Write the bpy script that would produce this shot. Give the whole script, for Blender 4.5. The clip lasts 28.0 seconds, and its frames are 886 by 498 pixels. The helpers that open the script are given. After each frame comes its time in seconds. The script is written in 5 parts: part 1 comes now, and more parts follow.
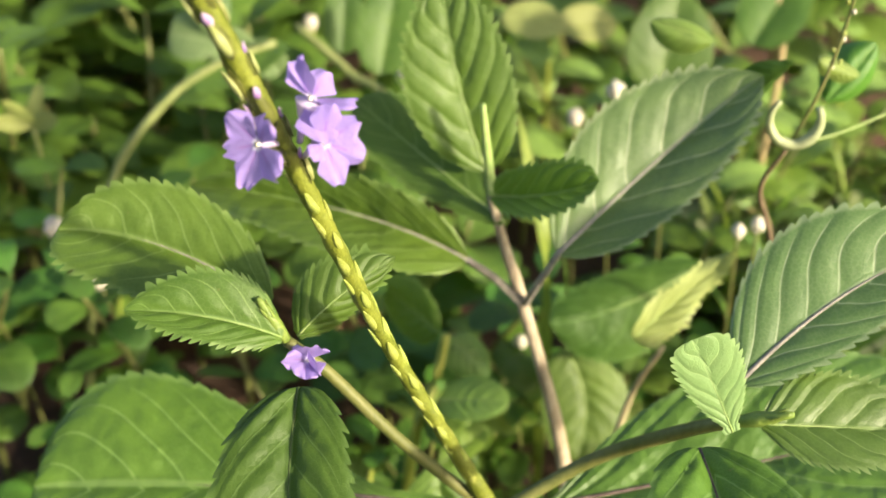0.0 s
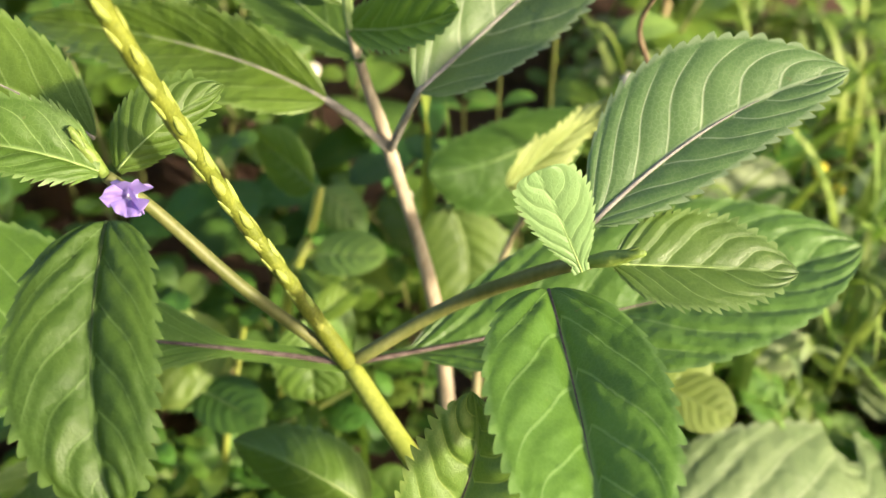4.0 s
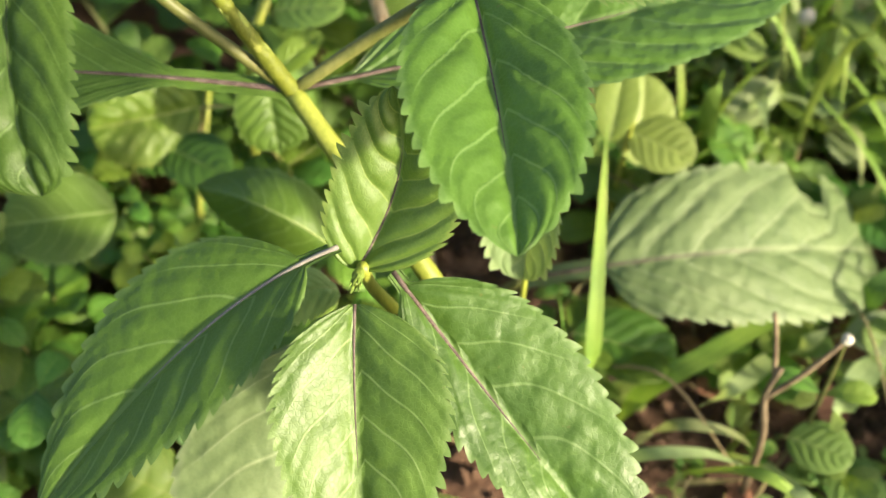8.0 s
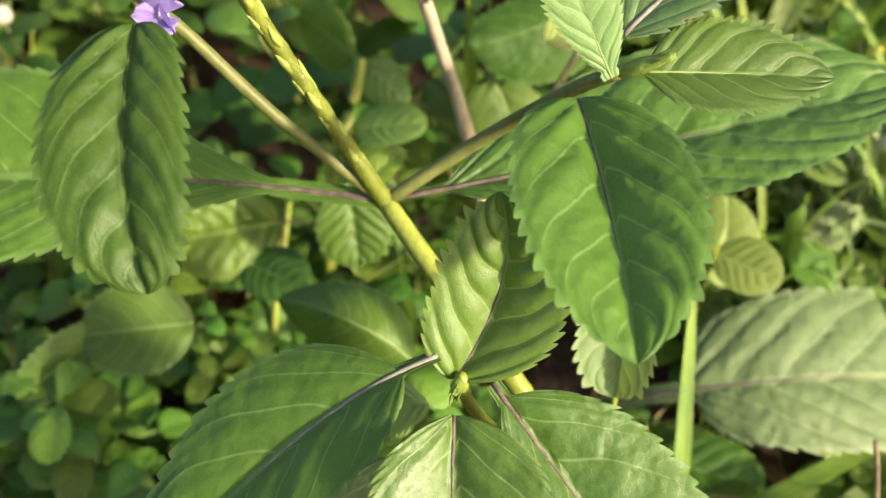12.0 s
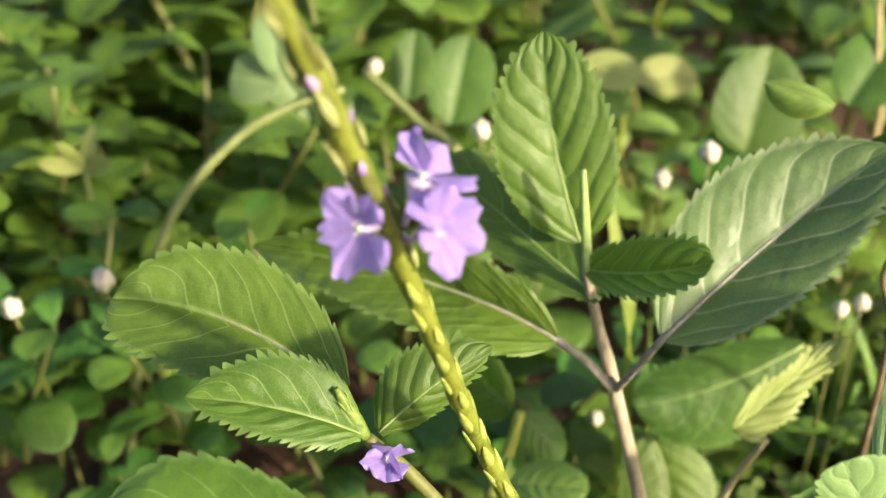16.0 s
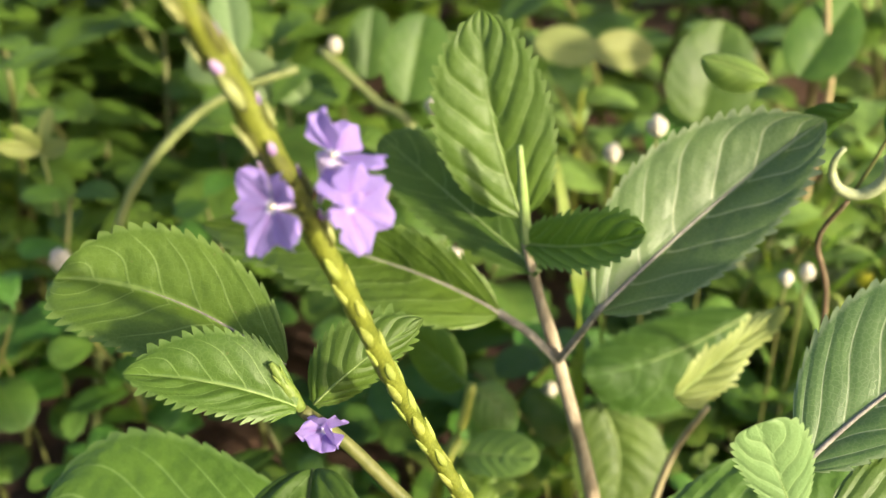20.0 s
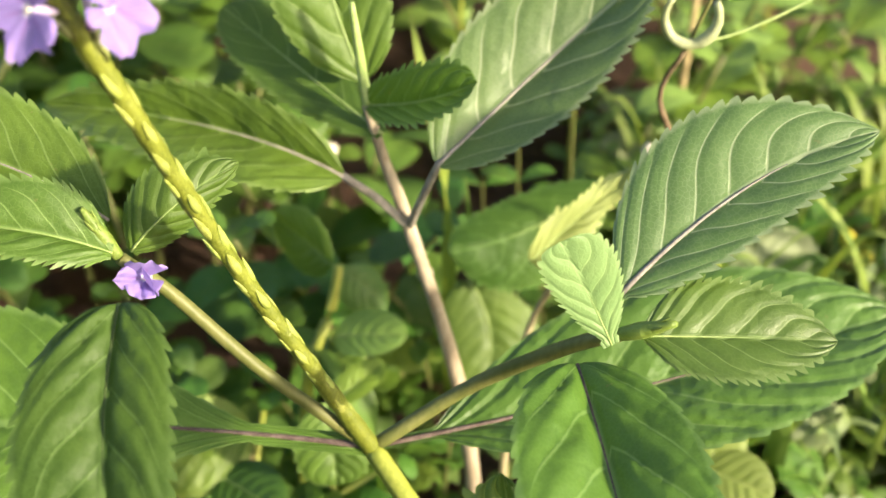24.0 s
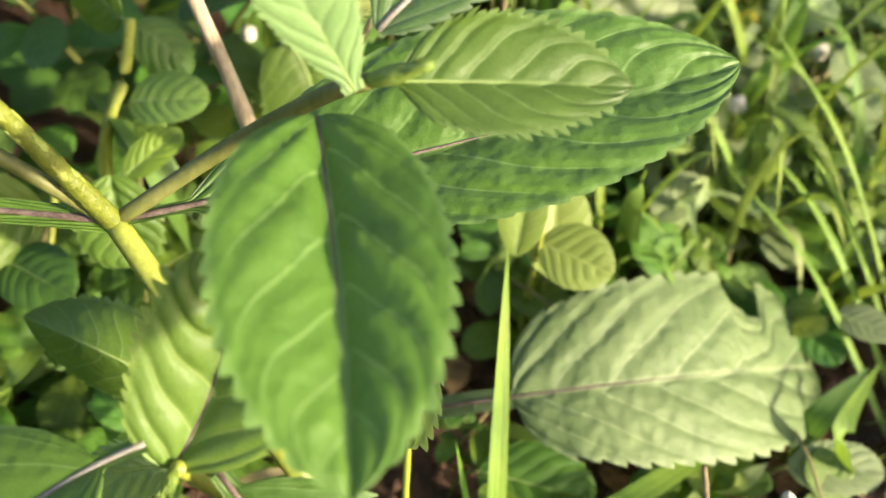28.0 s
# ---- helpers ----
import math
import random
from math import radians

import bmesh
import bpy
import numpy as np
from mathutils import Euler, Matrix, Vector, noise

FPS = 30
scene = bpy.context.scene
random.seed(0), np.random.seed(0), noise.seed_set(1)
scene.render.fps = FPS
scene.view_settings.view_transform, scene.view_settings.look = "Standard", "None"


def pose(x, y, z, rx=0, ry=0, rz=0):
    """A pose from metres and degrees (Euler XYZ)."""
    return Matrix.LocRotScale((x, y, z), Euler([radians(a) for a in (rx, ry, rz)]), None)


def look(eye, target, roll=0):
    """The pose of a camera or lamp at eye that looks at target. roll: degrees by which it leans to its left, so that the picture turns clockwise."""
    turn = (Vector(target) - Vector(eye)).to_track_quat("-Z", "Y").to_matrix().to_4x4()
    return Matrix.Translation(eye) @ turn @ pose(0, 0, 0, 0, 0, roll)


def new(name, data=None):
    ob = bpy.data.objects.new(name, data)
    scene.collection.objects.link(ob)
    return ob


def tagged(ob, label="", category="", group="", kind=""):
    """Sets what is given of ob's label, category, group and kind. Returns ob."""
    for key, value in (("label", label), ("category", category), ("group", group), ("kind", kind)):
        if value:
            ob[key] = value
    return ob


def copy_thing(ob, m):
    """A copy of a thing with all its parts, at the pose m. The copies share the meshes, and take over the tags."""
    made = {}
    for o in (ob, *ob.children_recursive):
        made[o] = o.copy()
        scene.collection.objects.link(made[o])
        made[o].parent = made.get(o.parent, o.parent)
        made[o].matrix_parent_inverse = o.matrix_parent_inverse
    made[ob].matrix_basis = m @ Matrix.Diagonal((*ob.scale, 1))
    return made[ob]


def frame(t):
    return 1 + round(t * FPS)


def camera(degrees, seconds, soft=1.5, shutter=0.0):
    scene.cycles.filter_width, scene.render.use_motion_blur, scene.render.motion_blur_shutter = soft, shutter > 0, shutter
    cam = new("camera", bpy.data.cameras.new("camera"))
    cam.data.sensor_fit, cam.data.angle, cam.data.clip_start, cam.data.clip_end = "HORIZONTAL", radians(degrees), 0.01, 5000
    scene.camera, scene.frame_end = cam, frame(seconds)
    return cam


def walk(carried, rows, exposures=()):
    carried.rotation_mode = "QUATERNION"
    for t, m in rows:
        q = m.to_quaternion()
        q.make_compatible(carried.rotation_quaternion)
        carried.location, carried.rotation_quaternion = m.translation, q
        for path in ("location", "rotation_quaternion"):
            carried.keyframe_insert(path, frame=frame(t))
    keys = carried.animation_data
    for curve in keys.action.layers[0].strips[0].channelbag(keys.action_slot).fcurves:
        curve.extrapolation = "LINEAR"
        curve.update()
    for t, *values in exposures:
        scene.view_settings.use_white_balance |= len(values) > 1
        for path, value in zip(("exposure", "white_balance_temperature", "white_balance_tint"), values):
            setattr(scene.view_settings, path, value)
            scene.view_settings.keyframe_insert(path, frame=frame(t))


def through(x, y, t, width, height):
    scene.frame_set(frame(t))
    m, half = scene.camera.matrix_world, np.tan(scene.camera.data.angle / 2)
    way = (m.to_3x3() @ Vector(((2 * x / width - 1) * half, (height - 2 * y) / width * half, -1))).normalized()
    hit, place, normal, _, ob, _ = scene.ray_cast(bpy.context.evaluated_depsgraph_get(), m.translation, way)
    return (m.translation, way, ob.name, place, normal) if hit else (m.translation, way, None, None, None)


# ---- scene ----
cam = camera(44.00, 28.0)
PATH = [
    (0, (0.00000, 0.00000, 0.36000), (0.00000, 0.23640, 0.17530), 0.00),
    (0.5, (-0.00109, 0.00129, 0.36146), (0.00098, 0.23953, 0.17916), 0.67),
    (1, (-0.01143, 0.00108, 0.35768), (-0.00217, 0.24211, 0.17930), 2.21),
    (1.5, (-0.00524, 0.00579, 0.35992), (-0.00190, 0.24523, 0.17920), 1.37),
    (2, (0.00011, 0.00548, 0.35746), (0.00204, 0.24444, 0.17609), 0.88),
    (2.5, (0.00185, 0.00685, 0.35181), (0.00257, 0.24290, 0.16666), 0.29),
    (3, (0.00060, 0.00559, 0.34739), (0.00410, 0.23906, 0.15903), 1.09),
    (3.5, (0.01485, 0.00728, 0.34458), (0.02596, 0.22999, 0.14389), 1.55),
    (4, (0.02009, 0.00571, 0.34309), (0.03662, 0.22025, 0.13405), 3.01),
    (4.5, (0.02566, 0.00136, 0.34255), (0.04072, 0.20904, 0.12658), 2.52),
    (6.5, (0.03867, -0.00501, 0.34056), (0.05587, 0.18911, 0.11248), 1.52),
    (7, (0.03775, -0.00895, 0.33483), (0.05434, 0.18625, 0.10763), 1.85),
    (7.5, (0.04463, -0.01470, 0.32557), (0.05543, 0.17719, 0.09522), 0.67),
    (8, (0.03771, -0.01507, 0.32962), (0.04699, 0.16483, 0.08972), 0.18),
    (8.5, (0.03378, -0.02028, 0.32998), (0.04758, 0.15472, 0.08670), 0.31),
    (9, (0.03213, -0.02812, 0.32402), (0.04264, 0.15321, 0.08524), 0.40),
    (9.5, (0.03647, -0.01648, 0.32634), (0.05002, 0.15928, 0.08360), 1.00),
    (10, (0.03720, -0.01927, 0.32446), (0.04527, 0.16188, 0.08547), -0.73),
    (11, (0.03452, -0.02003, 0.31639), (0.04486, 0.16732, 0.08231), -0.11),
    (12, (0.02630, -0.01514, 0.32286), (0.02524, 0.19287, 0.10668), -1.25),
    (12.5, (0.01467, -0.01176, 0.32077), (0.01769, 0.20988, 0.11862), 0.63),
    (13, (0.00414, 0.00006, 0.33509), (0.00608, 0.23131, 0.14399), 0.27),
    (13.5, (0.00258, 0.00751, 0.34801), (0.00080, 0.24235, 0.16134), 0.46),
    (15.5, (-0.01594, 0.02626, 0.34998), (-0.02790, 0.26741, 0.17191), 0.49),
    (16, (-0.01301, 0.02645, 0.35080), (-0.02255, 0.26876, 0.17418), 0.58),
    (16.5, (-0.01494, 0.02440, 0.34997), (-0.02139, 0.26629, 0.17264), 1.10),
    (17, (-0.01234, 0.02520, 0.35076), (-0.01756, 0.26667, 0.17281), 1.07),
    (17.5, (-0.01489, 0.02878, 0.34803), (-0.01830, 0.26978, 0.16940), 1.65),
    (18, (-0.00806, 0.02749, 0.34687), (-0.02109, 0.26760, 0.16748), -0.90),
    (18.5, (-0.00628, 0.02605, 0.34894), (-0.01749, 0.26663, 0.17008), -0.83),
    (19, (-0.00399, 0.02573, 0.35048), (-0.01103, 0.26495, 0.16959), -0.09),
    (19.5, (-0.00429, 0.02155, 0.35161), (-0.01173, 0.26260, 0.17317), -0.06),
    (20, (-0.00284, 0.02256, 0.35386), (-0.00804, 0.26113, 0.17205), 0.31),
    (20.5, (-0.00353, 0.01868, 0.35302), (-0.00430, 0.25910, 0.17358), 0.54),
    (22.5, (0.00562, 0.01598, 0.35172), (0.00714, 0.25565, 0.17128), 0.22),
    (23, (0.00938, 0.01169, 0.34373), (0.01269, 0.24922, 0.16051), 0.14),
    (23.5, (0.01440, 0.01287, 0.34270), (0.02173, 0.24664, 0.15482), 0.13),
    (24, (0.01985, 0.00983, 0.33797), (0.03128, 0.23929, 0.14506), 0.61),
    (24.5, (0.02227, 0.01187, 0.33727), (0.03726, 0.23351, 0.13565), 1.26),
    (25, (0.03000, 0.00993, 0.33442), (0.04758, 0.22203, 0.12299), 1.57),
    (25.5, (0.03489, 0.00661, 0.33535), (0.05603, 0.20563, 0.11187), 2.22),
    (26, (0.03750, 0.00873, 0.33785), (0.05488, 0.20329, 0.11016), 2.01),
    (26.5, (0.04281, 0.00786, 0.33589), (0.06201, 0.20047, 0.10669), 2.31),
    (27, (0.04958, 0.01293, 0.32890), (0.06240, 0.20236, 0.09663), 0.04),
    (27.5, (0.05526, 0.02168, 0.31565), (0.07904, 0.21018, 0.08349), 2.50),
    (28, (0.05602, 0.02914, 0.30872), (0.08117, 0.21647, 0.07575), 3.61),
]
walk(cam, [(t, look(eye, target, roll)) for t, eye, target, roll in PATH], [(0, 1.24, 6750, 6), (2, 1.14, 6750, 6), (3.5, 1.35, 6750, 8), (8, 1.41, 6750, 6), (9, 1.32, 6750, 6), (11, 1.04, 6750, 6), (12.5, 1.49, 6750, 8), (13, 1.69, 6750, 8), (13.5, 1.59, 6750, 8), (15.5, 1.24, 6750, 6), (16, 1.24, 6750, 6), (17, 1.14, 6750, 6), (20, 1.15, 6750, 6), (23, 1.19, 6750, 8), (24, 1.40, 6750, 8), (25, 1.50, 6750, 8), (26, 1.45, 6750, 8), (28, 1.50, 6750, 8)])
cam.data.dof.use_dof = True
cam.data.dof.focus_distance = 0.203
cam.data.dof.aperture_fstop = 15.5

# ---- light ----
SUN_FROM = Vector((0.765, -0.52, 0.38)).normalized()
sun_data = bpy.data.lights.new("sun", "SUN")
sun_data.energy, sun_data.angle, sun_data.color = 4.3, radians(3.5), (1.0, 0.87, 0.66)
sun = new("sun", sun_data)
sun.matrix_world = look(SUN_FROM * 4, (0, 0, 0))
world = bpy.data.worlds.new("sky")
scene.world = world
world.use_nodes = True
sky = world.node_tree.nodes.new("ShaderNodeTexSky")
sky.sky_type, sky.sun_disc, sky.dust_density = "NISHITA", False, 4.0
sky.sun_elevation, sky.sun_rotation = math.asin(SUN_FROM.z), math.atan2(SUN_FROM.x, SUN_FROM.y)
background = world.node_tree.nodes["Background"]
background.inputs["Strength"].default_value = 0.115
world.node_tree.links.new(sky.outputs[0], background.inputs["Color"])


# ---- materials ----
class Nodes:
    """A short hand for building a node material."""

    def __init__(self, name):
        self.mat = bpy.data.materials.new(name)
        self.mat.use_nodes = True
        self.tree = self.mat.node_tree
        self.tree.nodes.clear()
        self.out = self.node("ShaderNodeOutputMaterial")

    def node(self, kind, **inputs):
        n = self.tree.nodes.new(kind)
        for key, value in inputs.items():
            self.put(n.inputs[key.replace("_", " ")], value)
        return n

    def put(self, socket, value):
        if hasattr(value, "is_output"):
            self.tree.links.new(value, socket)
        else:
            socket.default_value = value

    def math(self, op, a, b=0.0, c=0.0):
        n = self.tree.nodes.new("ShaderNodeMath")
        n.operation = op
        for s, v in zip(n.inputs, (a, b, c)):
            self.put(s, v)
        return n.outputs[0]

    def ramp(self, value, low, high, to_low=0.0, to_high=1.0):
        n = self.tree.nodes.new("ShaderNodeMapRange")
        n.interpolation_type = "SMOOTHSTEP"
        for s, v in zip(n.inputs, (value, low, high, to_low, to_high)):
            self.put(s, v)
        return n.outputs[0]

    def mix(self, factor, a, b, blend="MIX"):
        n = self.tree.nodes.new("ShaderNodeMix")
        n.data_type, n.blend_type = "RGBA", blend
        self.put(n.inputs[0], factor)
        self.put(n.inputs[6], a)
        self.put(n.inputs[7], b)
        return n.outputs[2]

    def noise(self, scale, detail=3.0, rough=0.55, coords=None):
        n = self.node("ShaderNodeTexNoise", Scale=scale, Detail=detail, Roughness=rough)
        self.put(n.inputs["Vector"], coords or self.coords())
        return n.outputs[0]

    def coords(self, which="Object"):
        return self.node("ShaderNodeTexCoord").outputs[which]

    def random(self):
        return self.node("ShaderNodeObjectInfo").outputs["Random"]

    def bump(self, height, distance, strength=1.0):
        return self.node("ShaderNodeBump", Height=height, Distance=distance, Strength=strength).outputs[0]

    def finish(self, shader):
        self.tree.links.new(shader, self.out.inputs["Surface"])
        return self.mat


def rgb(r, g, b):
    return (r, g, b, 1.0)


def vary(n, color, amount):
    """Shifts a colour a little from object to object."""
    h = n.tree.nodes.new("ShaderNodeHueSaturation")
    r = n.random()
    n.put(h.inputs["Hue"], n.math("MULTIPLY_ADD", r, 0.05 * amount, 0.5 - 0.025 * amount))
    n.put(h.inputs["Value"], n.math("MULTIPLY_ADD", n.math("FRACT", n.math("MULTIPLY", r, 7.31)), 0.5 * amount, 1 - 0.25 * amount))
    n.put(h.inputs["Color"], color)
    return h.outputs[0]


def leaf_material(name, deep, light, vein, gloss=0.52, through=0.24, amount=0.5, fine=900.0, vein_show=0.5, coat=0.52, relief=0.75):
    n = Nodes(name)
    uv = n.node("ShaderNodeSeparateXYZ", Vector=n.coords("UV"))
    u, across = uv.outputs[0], n.math("MULTIPLY_ADD", uv.outputs[1], 2.0, -1.0)
    s = n.math("ABSOLUTE", across)
    vein_map = n.node("ShaderNodeUVMap")
    vein_map.uv_map = "vein"
    places = n.node("ShaderNodeSeparateXYZ", Vector=vein_map.outputs[0])
    phase, gap = places.outputs[0], places.outputs[1]
    near = n.math("SUBTRACT", 0.5, n.math("ABSOLUTE", n.math("SUBTRACT", n.math("FRACT", phase), 0.5)))
    lateral = n.math("MULTIPLY", n.ramp(near, 0.052, 0.012), n.ramp(s, 0.97, 0.72))
    middle = n.ramp(s, 0.055, 0.02)
    veinmask = n.math("MAXIMUM", lateral, middle)
    cells = n.node("ShaderNodeTexVoronoi", Scale=fine)
    cells.feature = "DISTANCE_TO_EDGE"
    n.put(cells.inputs["Vector"], n.coords())
    net = n.ramp(cells.outputs["Distance"], 0.0, 0.12)
    mottled = n.noise(140.0, 4.0, 0.6)
    blotch = n.noise(38.0, 2.0)
    color = n.mix(n.ramp(blotch, 0.22, 0.85), deep, light)
    color = n.mix(n.math("MULTIPLY", n.ramp(mottled, 0.42, 0.75), 0.35), color, light)
    color = n.mix(n.math("MULTIPLY", n.math("SUBTRACT", 1.0, net), 0.09), color, vein)
    color = n.mix(n.math("MULTIPLY", veinmask, vein_show), color, vein)
    color = n.mix(n.math("MULTIPLY", n.ramp(s, 0.94, 1.0), 0.4), color, vein)
    color = vary(n, color, amount)
    spots = n.ramp(n.noise(420.0, 2.0, 0.5), 0.74, 0.78)
    color = n.mix(n.math("MULTIPLY", spots, 0.35), color, rgb(0.16, 0.15, 0.05))
    dome = n.ramp(near, 0.0, 0.34)
    pucker = n.node("ShaderNodeTexVoronoi", Scale=330.0)
    pucker.feature = "SMOOTH_F1"
    n.put(pucker.inputs["Vector"], n.coords())
    lumps = n.math("MULTIPLY_ADD", pucker.outputs["Distance"], -0.020, n.math("MULTIPLY", n.noise(170.0, 2.0, 0.45), 0.115))
    swell = n.math("MULTIPLY", gap, n.math("MULTIPLY_ADD", dome, 0.030, lumps))
    height = n.math("ADD", n.math("MULTIPLY", net, 0.35), n.math("MULTIPLY_ADD", veinmask, -0.5, n.math("MULTIPLY", n.noise(1100.0, 3.0, 0.65), 0.75)))
    coarse = n.bump(swell, 1.0, relief)
    normal = n.node("ShaderNodeBump", Height=height, Distance=0.00018, Strength=0.36, Normal=coarse).outputs[0]
    main = n.node("ShaderNodeBsdfPrincipled", Base_Color=color, Normal=normal)
    n.put(main.inputs["Roughness"], n.math("MULTIPLY_ADD", mottled, 0.22, gloss - 0.1))
    n.put(main.inputs["Specular IOR Level"], coat)
    glow = n.mix(1.0, color, rgb(1.55, 1.5, 0.8), "MULTIPLY")
    thin = n.node("ShaderNodeBsdfTranslucent", Color=glow, Normal=normal)
    mixed = n.node("ShaderNodeMixShader", Fac=through)
    n.put(mixed.inputs[1], main.outputs[0])
    n.put(mixed.inputs[2], thin.outputs[0])
    return n.finish(mixed.outputs[0])


def plain_material(name, one, two, scale, rough=0.6, bump=0.0002, spec=0.4, amount=0.4, through=0.0, stretch=(1, 1, 1)):
    n = Nodes(name)
    where = n.node("ShaderNodeMapping", Vector=n.coords(), Scale=stretch).outputs[0]
    a, b = n.noise(scale, 4.0, 0.6, where), n.noise(scale * 6, 2.0, 0.5, where)
    color = vary(n, n.mix(n.ramp(n.math("MULTIPLY_ADD", b, 0.4, n.math("MULTIPLY", a, 0.7)), 0.4, 0.72), one, two), amount)
    main = n.node("ShaderNodeBsdfPrincipled", Base_Color=color, Normal=n.bump(n.math("ADD", a, b), bump, 0.6))
    n.put(main.inputs["Roughness"], n.math("MULTIPLY_ADD", a, 0.2, rough - 0.1))
    n.put(main.inputs["Specular IOR Level"], spec)
    if not through:
        return n.finish(main.outputs[0])
    thin = n.node("ShaderNodeBsdfTranslucent", Color=n.mix(1.0, color, rgb(1.6, 1.6, 1.2), "MULTIPLY"))
    mixed = n.node("ShaderNodeMixShader", Fac=through)
    n.put(mixed.inputs[1], main.outputs[0])
    n.put(mixed.inputs[2], thin.outputs[0])
    return n.finish(mixed.outputs[0])


def grass_material(name, one, two):
    n = Nodes(name)
    where = n.node("ShaderNodeMapping", Vector=n.coords("UV"), Scale=(1.5, 26.0, 1.0)).outputs[0]
    lines, patch = n.noise(1.0, 2.0, 0.6, where), n.noise(55.0, 3.0)
    color = n.mix(n.ramp(n.math("MULTIPLY_ADD", lines, 0.7, n.math("MULTIPLY", patch, 0.4)), 0.4, 0.7), one, two)
    color = vary(n, n.mix(n.ramp(patch, 0.68, 0.8), color, rgb(0.30, 0.27, 0.10)), 0.9)
    main = n.node("ShaderNodeBsdfPrincipled", Base_Color=color, Roughness=0.48, Normal=n.bump(lines, 0.0003, 0.7))
    thin = n.node("ShaderNodeBsdfTranslucent", Color=n.mix(1.0, color, rgb(1.6, 1.6, 1.0), "MULTIPLY"))
    mixed = n.node("ShaderNodeMixShader", Fac=0.3)
    n.put(mixed.inputs[1], main.outputs[0])
    n.put(mixed.inputs[2], thin.outputs[0])
    return n.finish(mixed.outputs[0])


def petal_material():
    n = Nodes("lavender petal")
    uv = n.node("ShaderNodeSeparateXYZ", Vector=n.coords("UV"))
    u, s = uv.outputs[0], n.math("ABSOLUTE", n.math("MULTIPLY_ADD", uv.outputs[1], 2.0, -1.0))
    streaks = n.noise(30.0, 2.0, 0.6, n.node("ShaderNodeMapping", Vector=n.coords("UV"), Scale=(0.4, 3.0, 1.0)).outputs[0])
    color = n.mix(n.ramp(streaks, 0.35, 0.7), rgb(0.335, 0.225, 0.67), rgb(0.45, 0.34, 0.78))
    color = n.mix(n.math("MULTIPLY", n.ramp(s, 0.25, 0.0), n.ramp(u, 0.75, 0.2)), color, rgb(0.36, 0.19, 0.60))
    color = n.mix(n.ramp(u, 0.11, 0.0), color, rgb(0.82, 0.78, 0.92))
    main = n.node("ShaderNodeBsdfPrincipled", Base_Color=color, Roughness=0.6, Normal=n.bump(streaks, 0.0003, 0.5))
    thin = n.node("ShaderNodeBsdfTranslucent", Color=color)
    mixed = n.node("ShaderNodeMixShader", Fac=0.4)
    n.put(mixed.inputs[1], main.outputs[0])
    n.put(mixed.inputs[2], thin.outputs[0])
    return n.finish(mixed.outputs[0])


def soil_material():
    n = Nodes("red-brown soil")
    a, b, c = n.noise(25.0, 5.0, 0.65), n.noise(160.0, 4.0, 0.7), n.noise(700.0, 3.0, 0.6)
    color = n.mix(n.ramp(a, 0.35, 0.65), rgb(0.030, 0.015, 0.009), rgb(0.100, 0.048, 0.028))
    color = n.mix(n.ramp(b, 0.5, 0.75), color, rgb(0.145, 0.080, 0.047))
    color = n.mix(n.math("MULTIPLY", n.ramp(c, 0.55, 0.7), 0.4), color, rgb(0.21, 0.13, 0.085))
    height = n.math("ADD", n.math("MULTIPLY", b, 0.7), n.math("MULTIPLY", c, 0.3))
    main = n.node("ShaderNodeBsdfPrincipled", Base_Color=vary(n, color, 0.3), Roughness=0.92, Normal=n.bump(height, 0.004, 0.9))
    return n.finish(main.outputs[0])


LEAF = leaf_material("serrated leaf", rgb(0.053, 0.109, 0.011), rgb(0.099, 0.182, 0.019), rgb(0.200, 0.300, 0.095))
# darker copy of the serrated leaf: shade is put into its colour
LEAF_SHADED = leaf_material("serrated leaf with shade in its colour", rgb(0.038, 0.083, 0.010), rgb(0.070, 0.131, 0.016), rgb(0.130, 0.215, 0.060), coat=0.36, relief=0.9)
LEAF_WAXY = leaf_material("waxy serrated leaf", rgb(0.060, 0.122, 0.028), rgb(0.106, 0.194, 0.046), rgb(0.400, 0.460, 0.290), gloss=0.48, coat=0.9, vein_show=0.55, relief=0.5)
LEAF_GLOSSY = leaf_material("glossy serrated leaf", rgb(0.050, 0.109, 0.012), rgb(0.093, 0.181, 0.022), rgb(0.200, 0.300, 0.105), gloss=0.48, coat=0.62, relief=0.9)
LEAF_SHINY = leaf_material("shiny young leaf", rgb(0.064, 0.142, 0.018), rgb(0.112, 0.215, 0.032), rgb(0.260, 0.360, 0.090), gloss=0.48, coat=0.65)
LEAF_YOUNG = leaf_material("young leaf", rgb(0.160, 0.255, 0.090), rgb(0.235, 0.335, 0.130), rgb(0.320, 0.430, 0.190), through=0.28)
LEAF_PALE = leaf_material("pale dull leaf", rgb(0.112, 0.178, 0.064), rgb(0.172, 0.245, 0.098), rgb(0.340, 0.410, 0.230), gloss=0.58, relief=0.9)
LEAF_YELLOW = leaf_material("yellowing leaf", rgb(0.185, 0.225, 0.060), rgb(0.285, 0.320, 0.105), rgb(0.420, 0.440, 0.180), gloss=0.6, vein_show=0.2)
WEED = leaf_material("weed leaf", rgb(0.062, 0.142, 0.014), rgb(0.122, 0.226, 0.022), rgb(0.205, 0.280, 0.060), amount=1.0, vein_show=0.4)
WEED_DARK = leaf_material("dark weed leaf", rgb(0.044, 0.112, 0.014), rgb(0.082, 0.176, 0.020), rgb(0.113, 0.180, 0.040), amount=0.8, vein_show=0.4)
WEED_LIGHT = leaf_material("light weed leaf", rgb(0.130, 0.205, 0.036), rgb(0.195, 0.285, 0.062), rgb(0.297, 0.380, 0.120), amount=0.8, vein_show=0.4)
